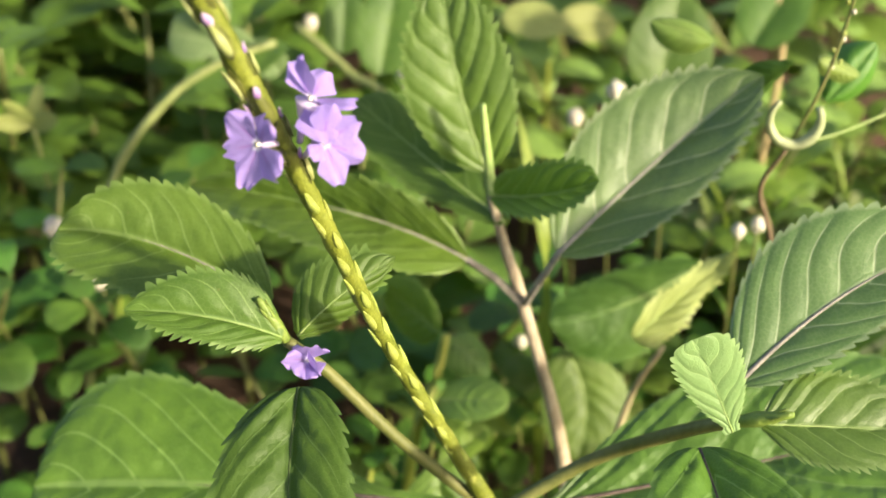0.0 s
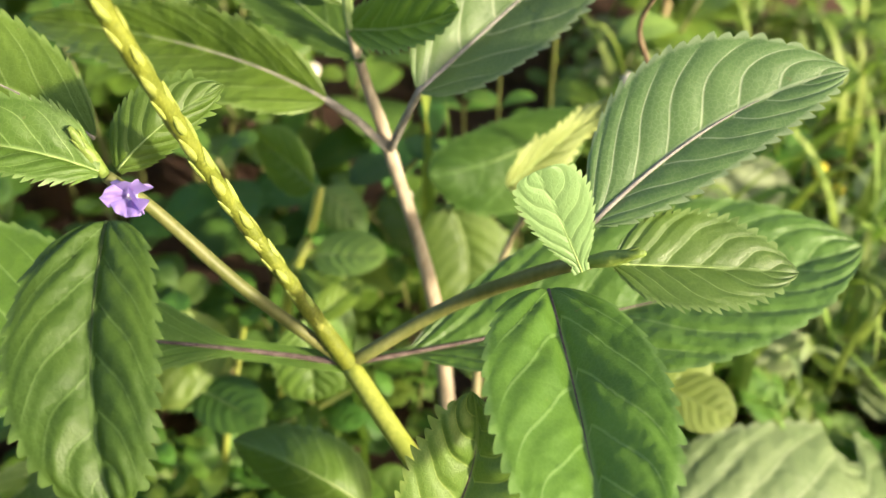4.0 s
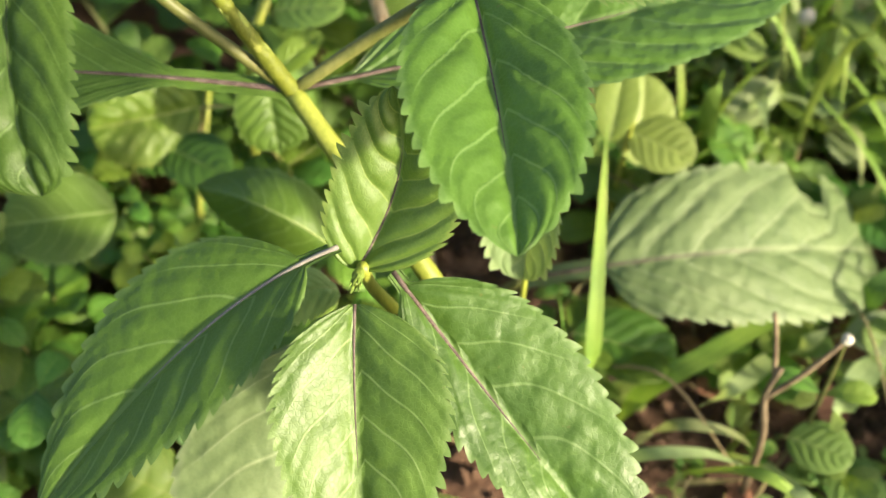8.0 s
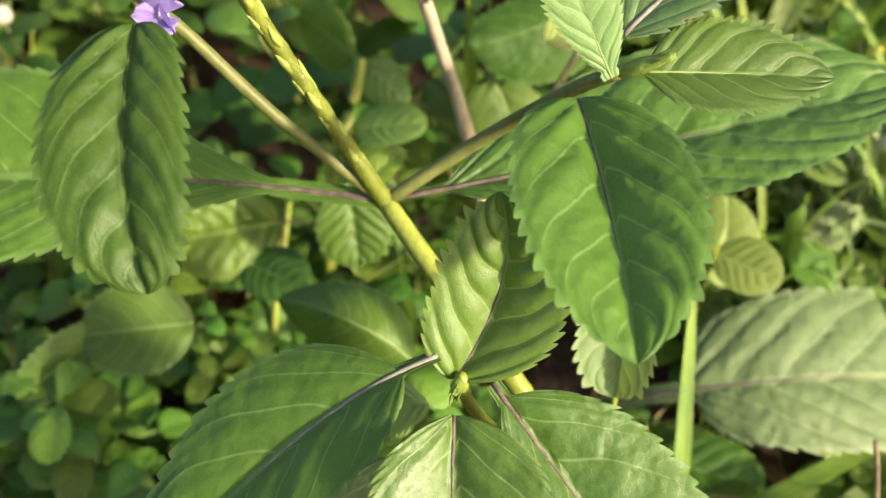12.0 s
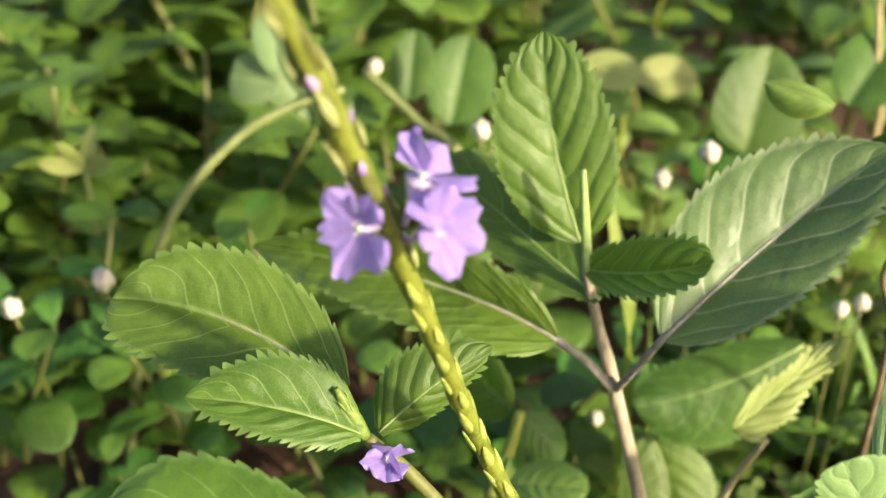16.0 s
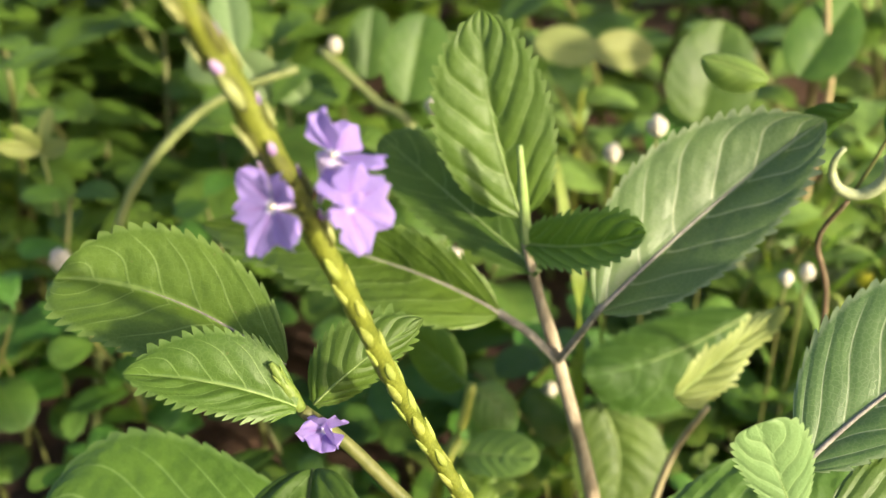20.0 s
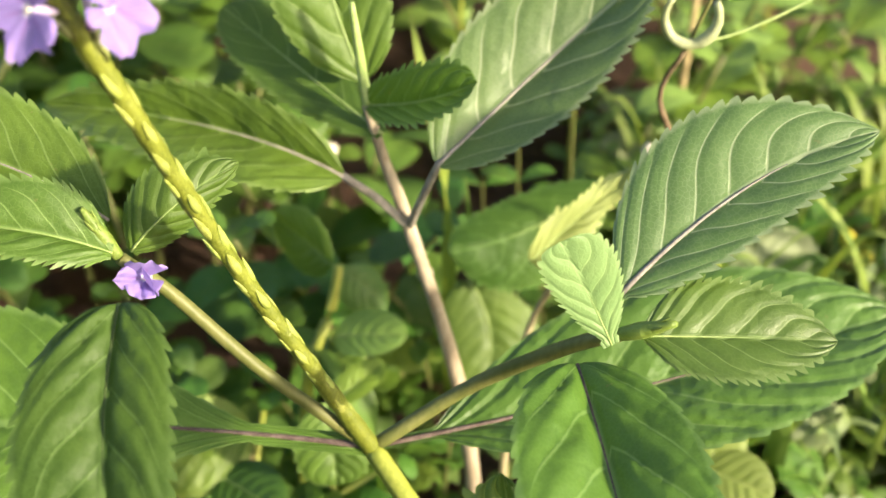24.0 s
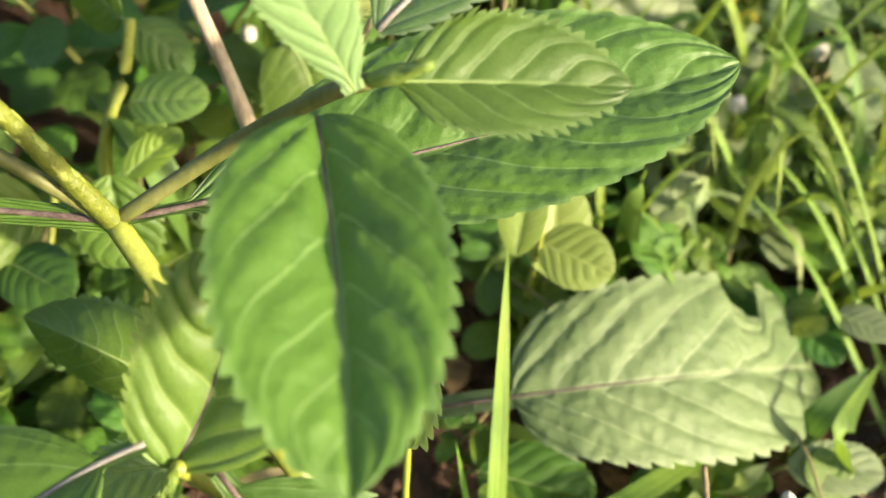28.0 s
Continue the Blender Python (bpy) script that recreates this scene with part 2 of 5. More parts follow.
WEED_DUSTY = leaf_material("dusty weed leaf", rgb(0.125, 0.185, 0.075), rgb(0.205, 0.265, 0.125), rgb(0.300, 0.360, 0.190), amount=0.9, gloss=0.6, vein_show=0.35)
GRASS = grass_material("grass blade", rgb(0.105, 0.195, 0.028), rgb(0.235, 0.335, 0.060))
GRASS_GREY = grass_material("grey-green grass blade", rgb(0.190, 0.255, 0.095), rgb(0.320, 0.390, 0.170))
GRASS_DEEP = grass_material("dark green grass blade", rgb(0.060, 0.130, 0.022), rgb(0.120, 0.210, 0.040))
GRASS_DRY = plain_material("dry straw", rgb(0.30, 0.24, 0.12), rgb(0.46, 0.38, 0.20), 80.0, 0.7, 0.0002, 0.3, 0.6, 0.15)
STEM = plain_material("yellow-green stem", rgb(0.19, 0.228, 0.030), rgb(0.295, 0.325, 0.055), 160.0, 0.45, 0.0001, 0.5, 0.15, 0.0, (1, 1, 0.12))
STEM_OLIVE = plain_material("olive stem", rgb(0.092, 0.106, 0.026), rgb(0.148, 0.152, 0.048), 160.0, 0.5, 0.0001, 0.4, 0.15, 0.0, (1, 1, 0.25))
STEM_WOODY = plain_material("grey-brown woody stem", rgb(0.25, 0.20, 0.14), rgb(0.42, 0.36, 0.27), 220.0, 0.7, 0.0005, 0.3, 0.15, 0.0, (1, 1, 0.12))
TWIG = plain_material("brown twig", rgb(0.12, 0.085, 0.05), rgb(0.22, 0.165, 0.10), 220.0, 0.75, 0.0005, 0.3, 0.3)
RIB_PURPLE = plain_material("purple midrib", rgb(0.075, 0.052, 0.047), rgb(0.165, 0.122, 0.108), 300.0, 0.6, 0.0002, 0.25, 0.2)
RIB_PALE = plain_material("pale midrib", rgb(0.20, 0.29, 0.08), rgb(0.29, 0.36, 0.14), 300.0, 0.5, 0.0002, 0.4, 0.2)
STEM_TAN = plain_material("pale tan stalk", rgb(0.24, 0.20, 0.11), rgb(0.36, 0.32, 0.19), 200.0, 0.6, 0.0003, 0.3, 0.15, 0.0, (1, 1, 0.2))
STEM_DULL = plain_material("dull green stem", rgb(0.14, 0.17, 0.055), rgb(0.21, 0.24, 0.09), 160.0, 0.5, 0.0001, 0.4, 0.2, 0.0, (1, 1, 0.12))
TENDRIL = plain_material("pale tendril", rgb(0.26, 0.29, 0.15), rgb(0.38, 0.41, 0.24), 300.0, 0.5, 0.0002, 0.4, 0.2)
RIB_DIM = plain_material("dull green midrib", rgb(0.05, 0.085, 0.02), rgb(0.09, 0.12, 0.04), 300.0, 0.6, 0.0002, 0.25, 0.2)
RIB_GREY = plain_material("mauve-grey midrib", rgb(0.19, 0.17, 0.155), rgb(0.31, 0.285, 0.25), 300.0, 0.6, 0.0002, 0.25, 0.2)
SPIKE_YOUNG = plain_material("young green spike", rgb(0.11, 0.17, 0.028), rgb(0.17, 0.235, 0.045), 260.0, 0.5, 0.0003, 0.4, 0.3)
SPIKE_SKIN = plain_material("olive spike", rgb(0.100, 0.125, 0.014), rgb(0.170, 0.195, 0.025), 260.0, 0.45, 0.0004, 0.5, 0.1)
CALYX = plain_material("yellow-green calyx", rgb(0.16, 0.20, 0.028), rgb(0.31, 0.35, 0.085), 500.0, 0.45, 0.0002, 0.5, 0.5)
CALYX_PALE = plain_material("pale green calyx", rgb(0.17, 0.195, 0.055), rgb(0.29, 0.31, 0.13), 500.0, 0.5, 0.0002, 0.4, 0.3)
CALYX_DARK = plain_material("olive bract", rgb(0.060, 0.068, 0.012), rgb(0.11, 0.118, 0.022), 500.0, 0.45, 0.0002, 0.5, 0.3)
BUD_TIP = plain_material("pale lilac bud", rgb(0.20, 0.09, 0.34), rgb(0.46, 0.36, 0.50), 600.0, 0.55, 0.0001, 0.4, 0.4)
PETAL = petal_material()
TUBE = plain_material("pale lilac tube", rgb(0.52, 0.42, 0.68), rgb(0.66, 0.58, 0.78), 400.0, 0.6, 0.0001, 0.3, 0.2, 0.3)
STAMEN = plain_material("cream throat", rgb(0.75, 0.72, 0.50), rgb(0.85, 0.82, 0.66), 500.0, 0.6)
WHITE_HEAD = plain_material("white flower head", rgb(0.46, 0.42, 0.34), rgb(0.66, 0.62, 0.53), 700.0, 0.75, 0.0006, 0.2, 0.3)
YELLOW_FLOWER = plain_material("yellow floret", rgb(0.62, 0.52, 0.03), rgb(0.75, 0.66, 0.10), 500.0, 0.6, 0.0003, 0.3, 0.3)
ORANGE = plain_material("orange fallen petal", rgb(0.70, 0.32, 0.03), rgb(0.80, 0.45, 0.06), 300.0, 0.6, 0.0003, 0.3, 0.2, 0.3)
LITTER = plain_material("dead leaf", rgb(0.14, 0.07, 0.035), rgb(0.33, 0.19, 0.11), 90.0, 0.8, 0.0006, 0.2, 0.8)
SOIL = soil_material()


# ---- building blocks ----
def mesh(name, verts, faces, mat, uvs=None, smooth=True, veins=None):
    me = bpy.data.meshes.new(name)
    me.from_pydata([tuple(v) for v in verts], [], faces)
    me.materials.append(mat)
    for title, values in (("uv", uvs), ("vein", veins)):
        if values is not None:
            layer = me.uv_layers.new(name=title)
            index = np.zeros(len(me.loops), dtype=np.int32)
            me.loops.foreach_get("vertex_index", index)
            layer.data.foreach_set("uv", np.asarray(values, dtype=np.float32)[index].ravel())
    if smooth:
        me.polygons.foreach_set("use_smooth", [True] * len(me.polygons))
    me.update()
    return me


def part(name, me, parent, label=""):
    ob = new(name, me)
    ob.parent = parent
    if parent.type == "EMPTY":
        ob.matrix_parent_inverse = parent.matrix_basis.inverted()
    return tagged(ob, label)


def thing(name, at, label, category, group="", kind=""):
    ob = new(name)
    ob.empty_display_size = 0.01
    ob.matrix_basis = Matrix.Translation(at)
    return tagged(ob, label, category, group, kind)


def grid_faces(rows, cols, closed=False):
    wide = cols if closed else cols - 1
    return [(i * cols + j, i * cols + (j + 1) % cols, (i + 1) * cols + (j + 1) % cols, (i + 1) * cols + j)
            for i in range(rows - 1) for j in range(wide)]


def unit(v):
    return v / (np.linalg.norm(v, axis=-1, keepdims=True) + 1e-12)


def curve(points, n):
    """A smooth line of n places through the given points."""
    p = np.array(points, float)
    if len(p) == 2:
        return p[0] + (p[1] - p[0]) * np.linspace(0, 1, n)[:, None]
    ext = np.vstack([2 * p[0] - p[1], p, 2 * p[-1] - p[-2]])
    out = []
    for t in np.linspace(0, len(p) - 1.000001, n):
        i = int(t)
        f = t - i
        a, b, c, d = ext[i:i + 4]
        out.append(0.5 * (2 * b + (c - a) * f + (2 * a - 5 * b + 4 * c - d) * f * f + (3 * b - a - 3 * c + d) * f ** 3))
    return np.array(out)


def tube(name, points, radii, mat, n=16, around=10, rough=0.0, seed=0, flat=1.0):
    """A round, tapering rod along a smooth line, closed at both ends."""
    line = curve(points, n)
    r = np.interp(np.linspace(0, 1, n), np.linspace(0, 1, len(radii)), radii)
    rng = np.random.RandomState(seed)
    tangent = unit(np.gradient(line, axis=0))
    side = unit(np.cross(tangent, (0.31, 0.52, 0.79)))
    other = np.cross(tangent, side)
    angle = np.linspace(0, 2 * math.pi, around, endpoint=False)
    wobble = 1 + rough * rng.uniform(-1, 1, (n, 1)) + rough * 0.5 * rng.uniform(-1, 1, (1, around))
    ring = (np.cos(angle)[None, :, None] * side[:, None] + flat * np.sin(angle)[None, :, None] * other[:, None]) * (r[:, None] * wobble)[:, :, None]
    verts = (line[:, None] + ring).reshape(-1, 3)
    faces = grid_faces(n, around, True)
    faces += [tuple(range(around))[::-1], tuple(range((n - 1) * around, n * around))]
    return mesh(name, verts, faces, mat)


def midline(b, v, t, vu, u):
    """The leaf's middle line: a parabola from base to tip that passes v at vu."""
    b, v, t = (np.array(p, float) for p in (b, v, t))
    u = np.asarray(u)[..., None]
    return b * (u - vu) * (u - 1) / vu + v * u * (u - 1) / (vu * (vu - 1)) + t * u * (u - vu) / (1 - vu)


def leaf_form(b, v, t, l, r, vu=0.5, stalk=0.0, wing=0.0016, teeth=17, tooth=0.0014, quilt=0.0008, veins=6, shape=(0.62, 0.6),
              arch=0.16, cols=15, step=5, bite=None, ripple=0.0, seed=0, droop=0.0, fold=0.0, pillow=0.16):
    """Vertices, faces and uv of a toothed, quilted leaf blade. l and r are its widest margins on either side."""
    fr = np.array([0.0, 0.22, 0.46, 0.74, 0.9])[:step] if step == 5 else np.linspace(0, 1, step, endpoint=False)
    u = np.append(((np.arange(teeth)[:, None] + fr[None]) / teeth).ravel(), 1.0)
    rng = np.random.RandomState(seed)
    c = midline(b, v, t, vu, u)
    tangent = unit(np.gradient(c, axis=0))
    axis = np.array(t, float) - np.array(b, float)
    arms = []
    for p in (l, r):
        where = np.clip((np.array(p) - b) @ axis / (axis @ axis), 0.05, 0.95)
        arm = np.array(p, float) - midline(b, v, t, vu, where)
        arms.append(arm - axis * (arm @ axis) / (axis @ axis))
    x = np.clip((u - stalk) / (1 - stalk), 0, 1)
    a, e = shape
    top = (a / (a + e)) ** a * (e / (a + e)) ** e
    wide = x ** a * (1 - x) ** e / top
    normal = unit(np.cross(tangent, arms[0] / np.linalg.norm(arms[0]) - arms[1] / np.linalg.norm(arms[1])))
    if np.array(normal).mean(0) @ (0.1, -0.5, 0.86) < 0:
        normal = -normal
    f = np.mod(u * teeth, 1.0)
    saw = np.where(f < 0.8, 1 - (1 - f / 0.8) ** 2, (1 - f) / 0.2)
    sizes = 1 + 0.35 * rng.uniform(-1, 1, teeth + 1)
    saw = saw * sizes[np.minimum((u * teeth).astype(int), teeth)] * np.clip(wide * 2.0, 0, 1) * np.clip((1 - u) * 8, 0, 1)
    s = np.linspace(-1, 1, 2 * cols + 1)
    s = np.sign(s) * (1 - (1 - np.abs(s)) ** 1.35)
    span = np.linalg.norm(axis) * (1 - stalk)
    verts, uvs, lines = [], [], []
    phases = rng.uniform(0, 6.28, 4)
    lean = rng.uniform(0.25, 0.31, 2)
    domes = rng.uniform(0.65, 1.35, 40)
    for i, ui in enumerate(u):
        for sj in s:
            k = abs(sj)
            arm = arms[0] if sj < 0 else arms[1]
            size = np.linalg.norm(arm)
            w = max(wide[i], wing / size * min(1.0, (1 - ui) * 12) if ui < max(stalk * 1.6, 0.08) else 0.0)
            if bite is not None and bite[2] * sj > 0:
                near = (ui - bite[0]) / bite[1]
                if abs(near) < 1:
                    w *= 1 - bite[3] * (1 - near ** 6) * (1.0 + 0.25 * near)
            h2 = 1 if sj > 0 else 0
            phase = (ui - lean[h2] * (0.62 * k + 0.55 * k * k)) * veins + 0.4 * h2 + 0.12 * math.sin(7 * ui + phases[h2]) + 0.05 * math.sin(9 * k + 5 * ui + phases[2])
            near = 2 * (0.5 - abs(phase - math.floor(phase) - 0.5))
            bulge = near * (2 - near) * domes[int(math.floor(phase)) % 20 + 20 * h2]
            fade = min(1, wide[i] * 1.6) * min(1, k * 5) * (1 - k ** 3)
            spot = Vector(tuple(c[i] + arm * k * w)) * 230.0
            bulge += pillow * noise.noise(spot) + 0.4 * pillow * noise.noise(spot * 2.3)
            h = 0.8 * quilt * bulge * fade + arch * size * w * (k - k * k)
            h += fold * size * w * k
            h -= droop * size * k * k * w
            h += ripple * k * k * math.sin(9 * ui + phases[0] + (2 if sj > 0 else 0)) * math.sin(3 * ui + phases[1])
            verts.append(c[i] + arm * k * w + normal[i] * h)
            uvs.append((ui, sj * 0.5 + 0.5))
            lines.append((phase + 8.0, span / veins))
    # the teeth carry the margin on, flat in the blade
    grid = np.array(verts).reshape(len(u), len(s), 3)
    for edge, inner in ((0, 1), (-1, -2)):
        out = unit(grid[:, edge] - grid[:, inner])
        grid[:, edge] += (out + 0.8 * tangent) * (tooth * saw)[:, None]
        grid[:, inner] += (out + 0.8 * tangent) * (0.3 * tooth * saw)[:, None]
    verts = grid.reshape(-1, 3)
    return np.array(verts), grid_faces(len(u), len(s)), (uvs, lines), c, normal


def leaf(parent, b, v, t, l, r, mat, rib=None, label="", rib_size=0.0007, rib_end=0.66, name="leaf", rib_label="", **form):
    """A leaf with its midrib as a part of its own."""
    verts, faces, uvs, c, normal = leaf_form(b, v, t, l, r, **form)
    ob = part(name, mesh(name, verts, faces, mat, uvs[0], veins=uvs[1]), parent, label)
    if rib:
        keep = max(6, int(len(c) * rib_end))
        line = (c + normal * rib_size * 0.12)[:keep:4]
        part("midrib", tube("midrib", line, [rib_size * 0.72, rib_size * 0.5, rib_size * 0.33, rib_size * 0.06], rib, n=len(line), around=7), ob, rib_label)
    return ob


GROUND = 0.02


def ground_height(x, y):
    near = math.exp(-(x * x + (y - 0.3) ** 2) / 1.5)
    return GROUND + near * (0.012 * noise.noise(Vector((x * 9, y * 9, 0.3))) + 0.005 * noise.noise(Vector((x * 45, y * 45, 2.0))))


# ---- the ground ----
def build_ground():
    side = np.sinh(np.linspace(-9.4, 9.4, 261)) * 0.05
    xs, ys = side, side + 0.2
    verts = [(x, y, ground_height(x, y)) for y in ys for x in xs]
    ob = new("ground", mesh("ground", verts, grid_faces(len(ys), len(xs)), SOIL))
    tagged(ob, "bare red-brown crumbly soil under the weeds", "ground", kind="structure")


build_ground()

# ---- the flowering plant ----
J2 = (0.0125, 0.1655, 0.1511)
plant = thing("flowering_plant", (0.085, 0.128, GROUND), "porterweed with serrated green leaves and a lavender-flowered spike", "plant")
part("main_stem", tube("main_stem", [J2, (0.0229, 0.1520, 0.1430), (0.0449, 0.1263, 0.1241), (0.060, 0.117, 0.09), (0.076, 0.124, 0.05), (0.085, 0.128, 0.015)], [0.0022, 0.0024, 0.0025, 0.0026, 0.003], STEM, 30, 12, 0.03), plant, "smooth yellow-green stem")
part("left_branch", tube("left_branch", [J2, (-0.0086, 0.1658, 0.1753), (-0.0245, 0.1675, 0.1960), (-0.0320, 0.1662, 0.2060)], [0.0015, 0.0014, 0.0013], STEM_OLIVE, 18, 10, 0.02), plant, "olive-green side branch")
part("right_branch", tube("right_branch", [J2, (0.0343, 0.1700, 0.1650), (0.0520, 0.1600, 0.1862), (0.0600, 0.1545, 0.1945)], [0.0016, 0.0016, 0.0014], STEM_OLIVE, 18, 10, 0.02), plant, "olive-green side branch")
part("lower_shoot_stem", tube("lower_shoot_stem", [(0.0285, 0.1105, 0.1575), (0.031, 0.116, 0.140), (0.044, 0.121, 0.110), (0.0585, 0.1178, 0.0935)], [0.0012, 0.0015, 0.0018], STEM, 18, 10, 0.02), plant)
leaf(plant, (0.0518, 0.1495, 0.1921), (0.0543, 0.1145, 0.1921), (0.0548, 0.0869, 0.1908), (0.0373, 0.1260, 0.1964), (0.0692, 0.1107, 0.1960), LEAF, RIB_PURPLE, "broad drooping green leaf with a dark purple midrib", seed=1, rib_size=0.0005, quilt=0.0017, fold=0.11, shape=(0.52, 0.72), tooth=0.0013)
leaf(plant, (0.0576, 0.1494, 0.1970), (0.0528, 0.1512, 0.2075), (0.0468, 0.1520, 0.2195), (0.0444, 0.1512, 0.2128), (0.0562, 0.1530, 0.2160), LEAF_YOUNG, RIB_PALE, "small pale young leaf, half folded", seed=2, tooth=0.0010, teeth=15, fold=0.05, quilt=0.0001, veins=5, rib_size=0.0003, shape=(0.85, 0.30))
leaf(plant, (0.0616, 0.1627, 0.1973), (0.0874, 0.1768, 0.2120), (0.1126, 0.1826, 0.2202), (0.0695, 0.1879, 0.2119), (0.0987, 0.1705, 0.2121), LEAF_WAXY, RIB_GREY, "large leaf with grey-mauve midrib and sunken veins", seed=3, fold=0.17, shape=(0.62, 0.85), teeth=20, veins=7, quilt=0.0002, rib_size=0.0009)
leaf(plant, (0.0641, 0.1527, 0.1958), (0.0812, 0.1519, 0.1957), (0.1005, 0.1514, 0.1946), (0.0834, 0.1620, 0.1999), (0.0790, 0.1427, 0.1939), LEAF_GLOSSY, RIB_PALE, "", seed=4, pillow=0.1, fold=0.08, teeth=20, veins=6, quilt=0.0002, rib_size=0.0004, shape=(0.62, 0.8))
leaf(plant, (0.0125, 0.1655, 0.1511), (0.0795, 0.1757, 0.1593), (0.1364, 0.1925, 0.1621), (0.0720, 0.2002, 0.1631), (0.0799, 0.1530, 0.1598), LEAF_GLOSSY, RIB_PURPLE, "long lower leaf with a winged stalk and purple midrib", seed=5, fold=0.14, droop=0.04, veins=8, tooth=0.0007, vu=0.53, stalk=0.1, teeth=24, quilt=0.0003, shape=(0.9, 0.8), rib_size=0.0011)
leaf(plant, (-0.0269, 0.1450, 0.2140), (-0.0270, 0.1205, 0.2030), (-0.0227, 0.1039, 0.1897), (-0.0399, 0.1178, 0.2039), (-0.0162, 0.1207, 0.2075), LEAF_SHADED, RIB_DIM, "dark green hanging leaf, strongly quilted", seed=6, rib_end=0.6, fold=0.0, shape=(0.38, 0.5), quilt=0.0016, rib_size=0.0005)
leaf(plant, (-0.0327, 0.1645, 0.2086), (-0.0471, 0.1644, 0.2143), (-0.0637, 0.1646, 0.2159), (-0.0478, 0.1710, 0.2207), (-0.0442, 0.1585, 0.2123), LEAF, RIB_PALE, "", seed=7, fold=0.1, teeth=18, rib_size=0.0003, shape=(0.6, 0.8))
leaf(plant, (-0.0375, 0.1810, 0.2032), (-0.0626, 0.1924, 0.2106), (-0.0854, 0.1939, 0.2139), (-0.0578, 0.2017, 0.2175), (-0.0689, 0.1788, 0.2081), LEAF, RIB_GREY, "broad leaf with its far margin curled down", seed=8, fold=0.2, quilt=0.0009, shape=(0.5, 0.5), rib_size=0.0006)
leaf(plant, (-0.0298, 0.1663, 0.2075), (-0.0205, 0.1692, 0.2161), (-0.0098, 0.1771, 0.2196), (-0.0252, 0.1736, 0.2202), (-0.0177, 0.1703, 0.2114), LEAF_SHADED, RIB_PALE, "", seed=9, teeth=15, quilt=0.0004, rib_size=0.0004, shape=(0.6, 0.8))
leaf(plant, (0.0125, 0.1655, 0.1511), (-0.0627, 0.1704, 0.1561), (-0.0982, 0.1721, 0.1532), (-0.0786, 0.1967, 0.1646), (-0.0687, 0.1508, 0.1479), LEAF, RIB_PURPLE, "large leaf with a long winged stalk and purple midrib", seed=10, fold=0.1, veins=9, vu=0.67, stalk=0.14, wing=0.0024, teeth=24, quilt=0.0015, shape=(1.6, 0.5), rib_size=0.0011)
leaf(plant, (0.0275, 0.1115, 0.1554), (0.0364, 0.1221, 0.1714), (0.0360, 0.1271, 0.1896), (0.0233, 0.1195, 0.1686), (0.0480, 0.1164, 0.1715), LEAF_SHINY, RIB_PURPLE, "upright glossy young leaf with deep side veins", seed=11, pillow=0.1, fold=0.2, teeth=16, quilt=0.0013, rib_size=0.0005, shape=(0.5, 0.75))
leaf(plant, (0.0242, 0.1128, 0.1610), (-0.0005, 0.1046, 0.1497), (-0.0363, 0.0752, 0.1283), (-0.0223, 0.1125, 0.1431), (0.0072, 0.0901, 0.1492), LEAF, RIB_GREY, "long deep-green leaf with pale side veins", seed=12, fold=0.16, vu=0.42, stalk=0.12, teeth=22, quilt=0.0009, rib_size=0.0008, shape=(0.62, 0.78))
leaf(plant, (0.0271, 0.1013, 0.1582), (0.0264, 0.0852, 0.1458), (0.0274, 0.0594, 0.1264), (0.0119, 0.0850, 0.1484), (0.0434, 0.0806, 0.1432), LEAF_GLOSSY, RIB_PURPLE, "glossy central leaf, bright on one half", seed=13, fold=0.34, vu=0.45, teeth=20, quilt=0.0011, rib_size=0.0006, shape=(0.55, 0.72))
leaf(plant, (0.0344, 0.1103, 0.1556), (0.0509, 0.0925, 0.1408), (0.0804, 0.0594, 0.1190), (0.0439, 0.0847, 0.1385), (0.0766, 0.0903, 0.1353), LEAF_GLOSSY, RIB_PURPLE, "long green leaf with a purple-brown midrib", seed=14, fold=0.26, vu=0.42, stalk=0.06, teeth=22, quilt=0.0013, rib_size=0.0008, shape=(0.62, 0.72))
leaf(plant, (0.0172, 0.1201, 0.1176), (0.0095, 0.0917, 0.0978), (0.0058, 0.0682, 0.0794), (-0.0170, 0.0928, 0.1005), (0.0360, 0.0873, 0.0952), LEAF_PALE, RIB_PALE, "pale yellowish leaf beneath the others", seed=15, teeth=16, quilt=0.0012)
leaf(plant, (0.0164, 0.1620, 0.0975), (0.0008, 0.1660, 0.1090), (-0.0205, 0.1845, 0.0970), (-0.0061, 0.1862, 0.1052), (-0.0034, 0.1660, 0.0948), LEAF, RIB_PALE, "", seed=16, teeth=16, quilt=0.0007, rib_size=0.0004)
leaf(plant, (0.0216, 0.1254, 0.1284), (0.0142, 0.1249, 0.1292), (0.0043, 0.1209, 0.1228), (0.0143, 0.1290, 0.1321), (0.0082, 0.1188, 0.1203), LEAF_YOUNG, RIB_PALE, "", seed=17, teeth=12, rib_size=0.0004)

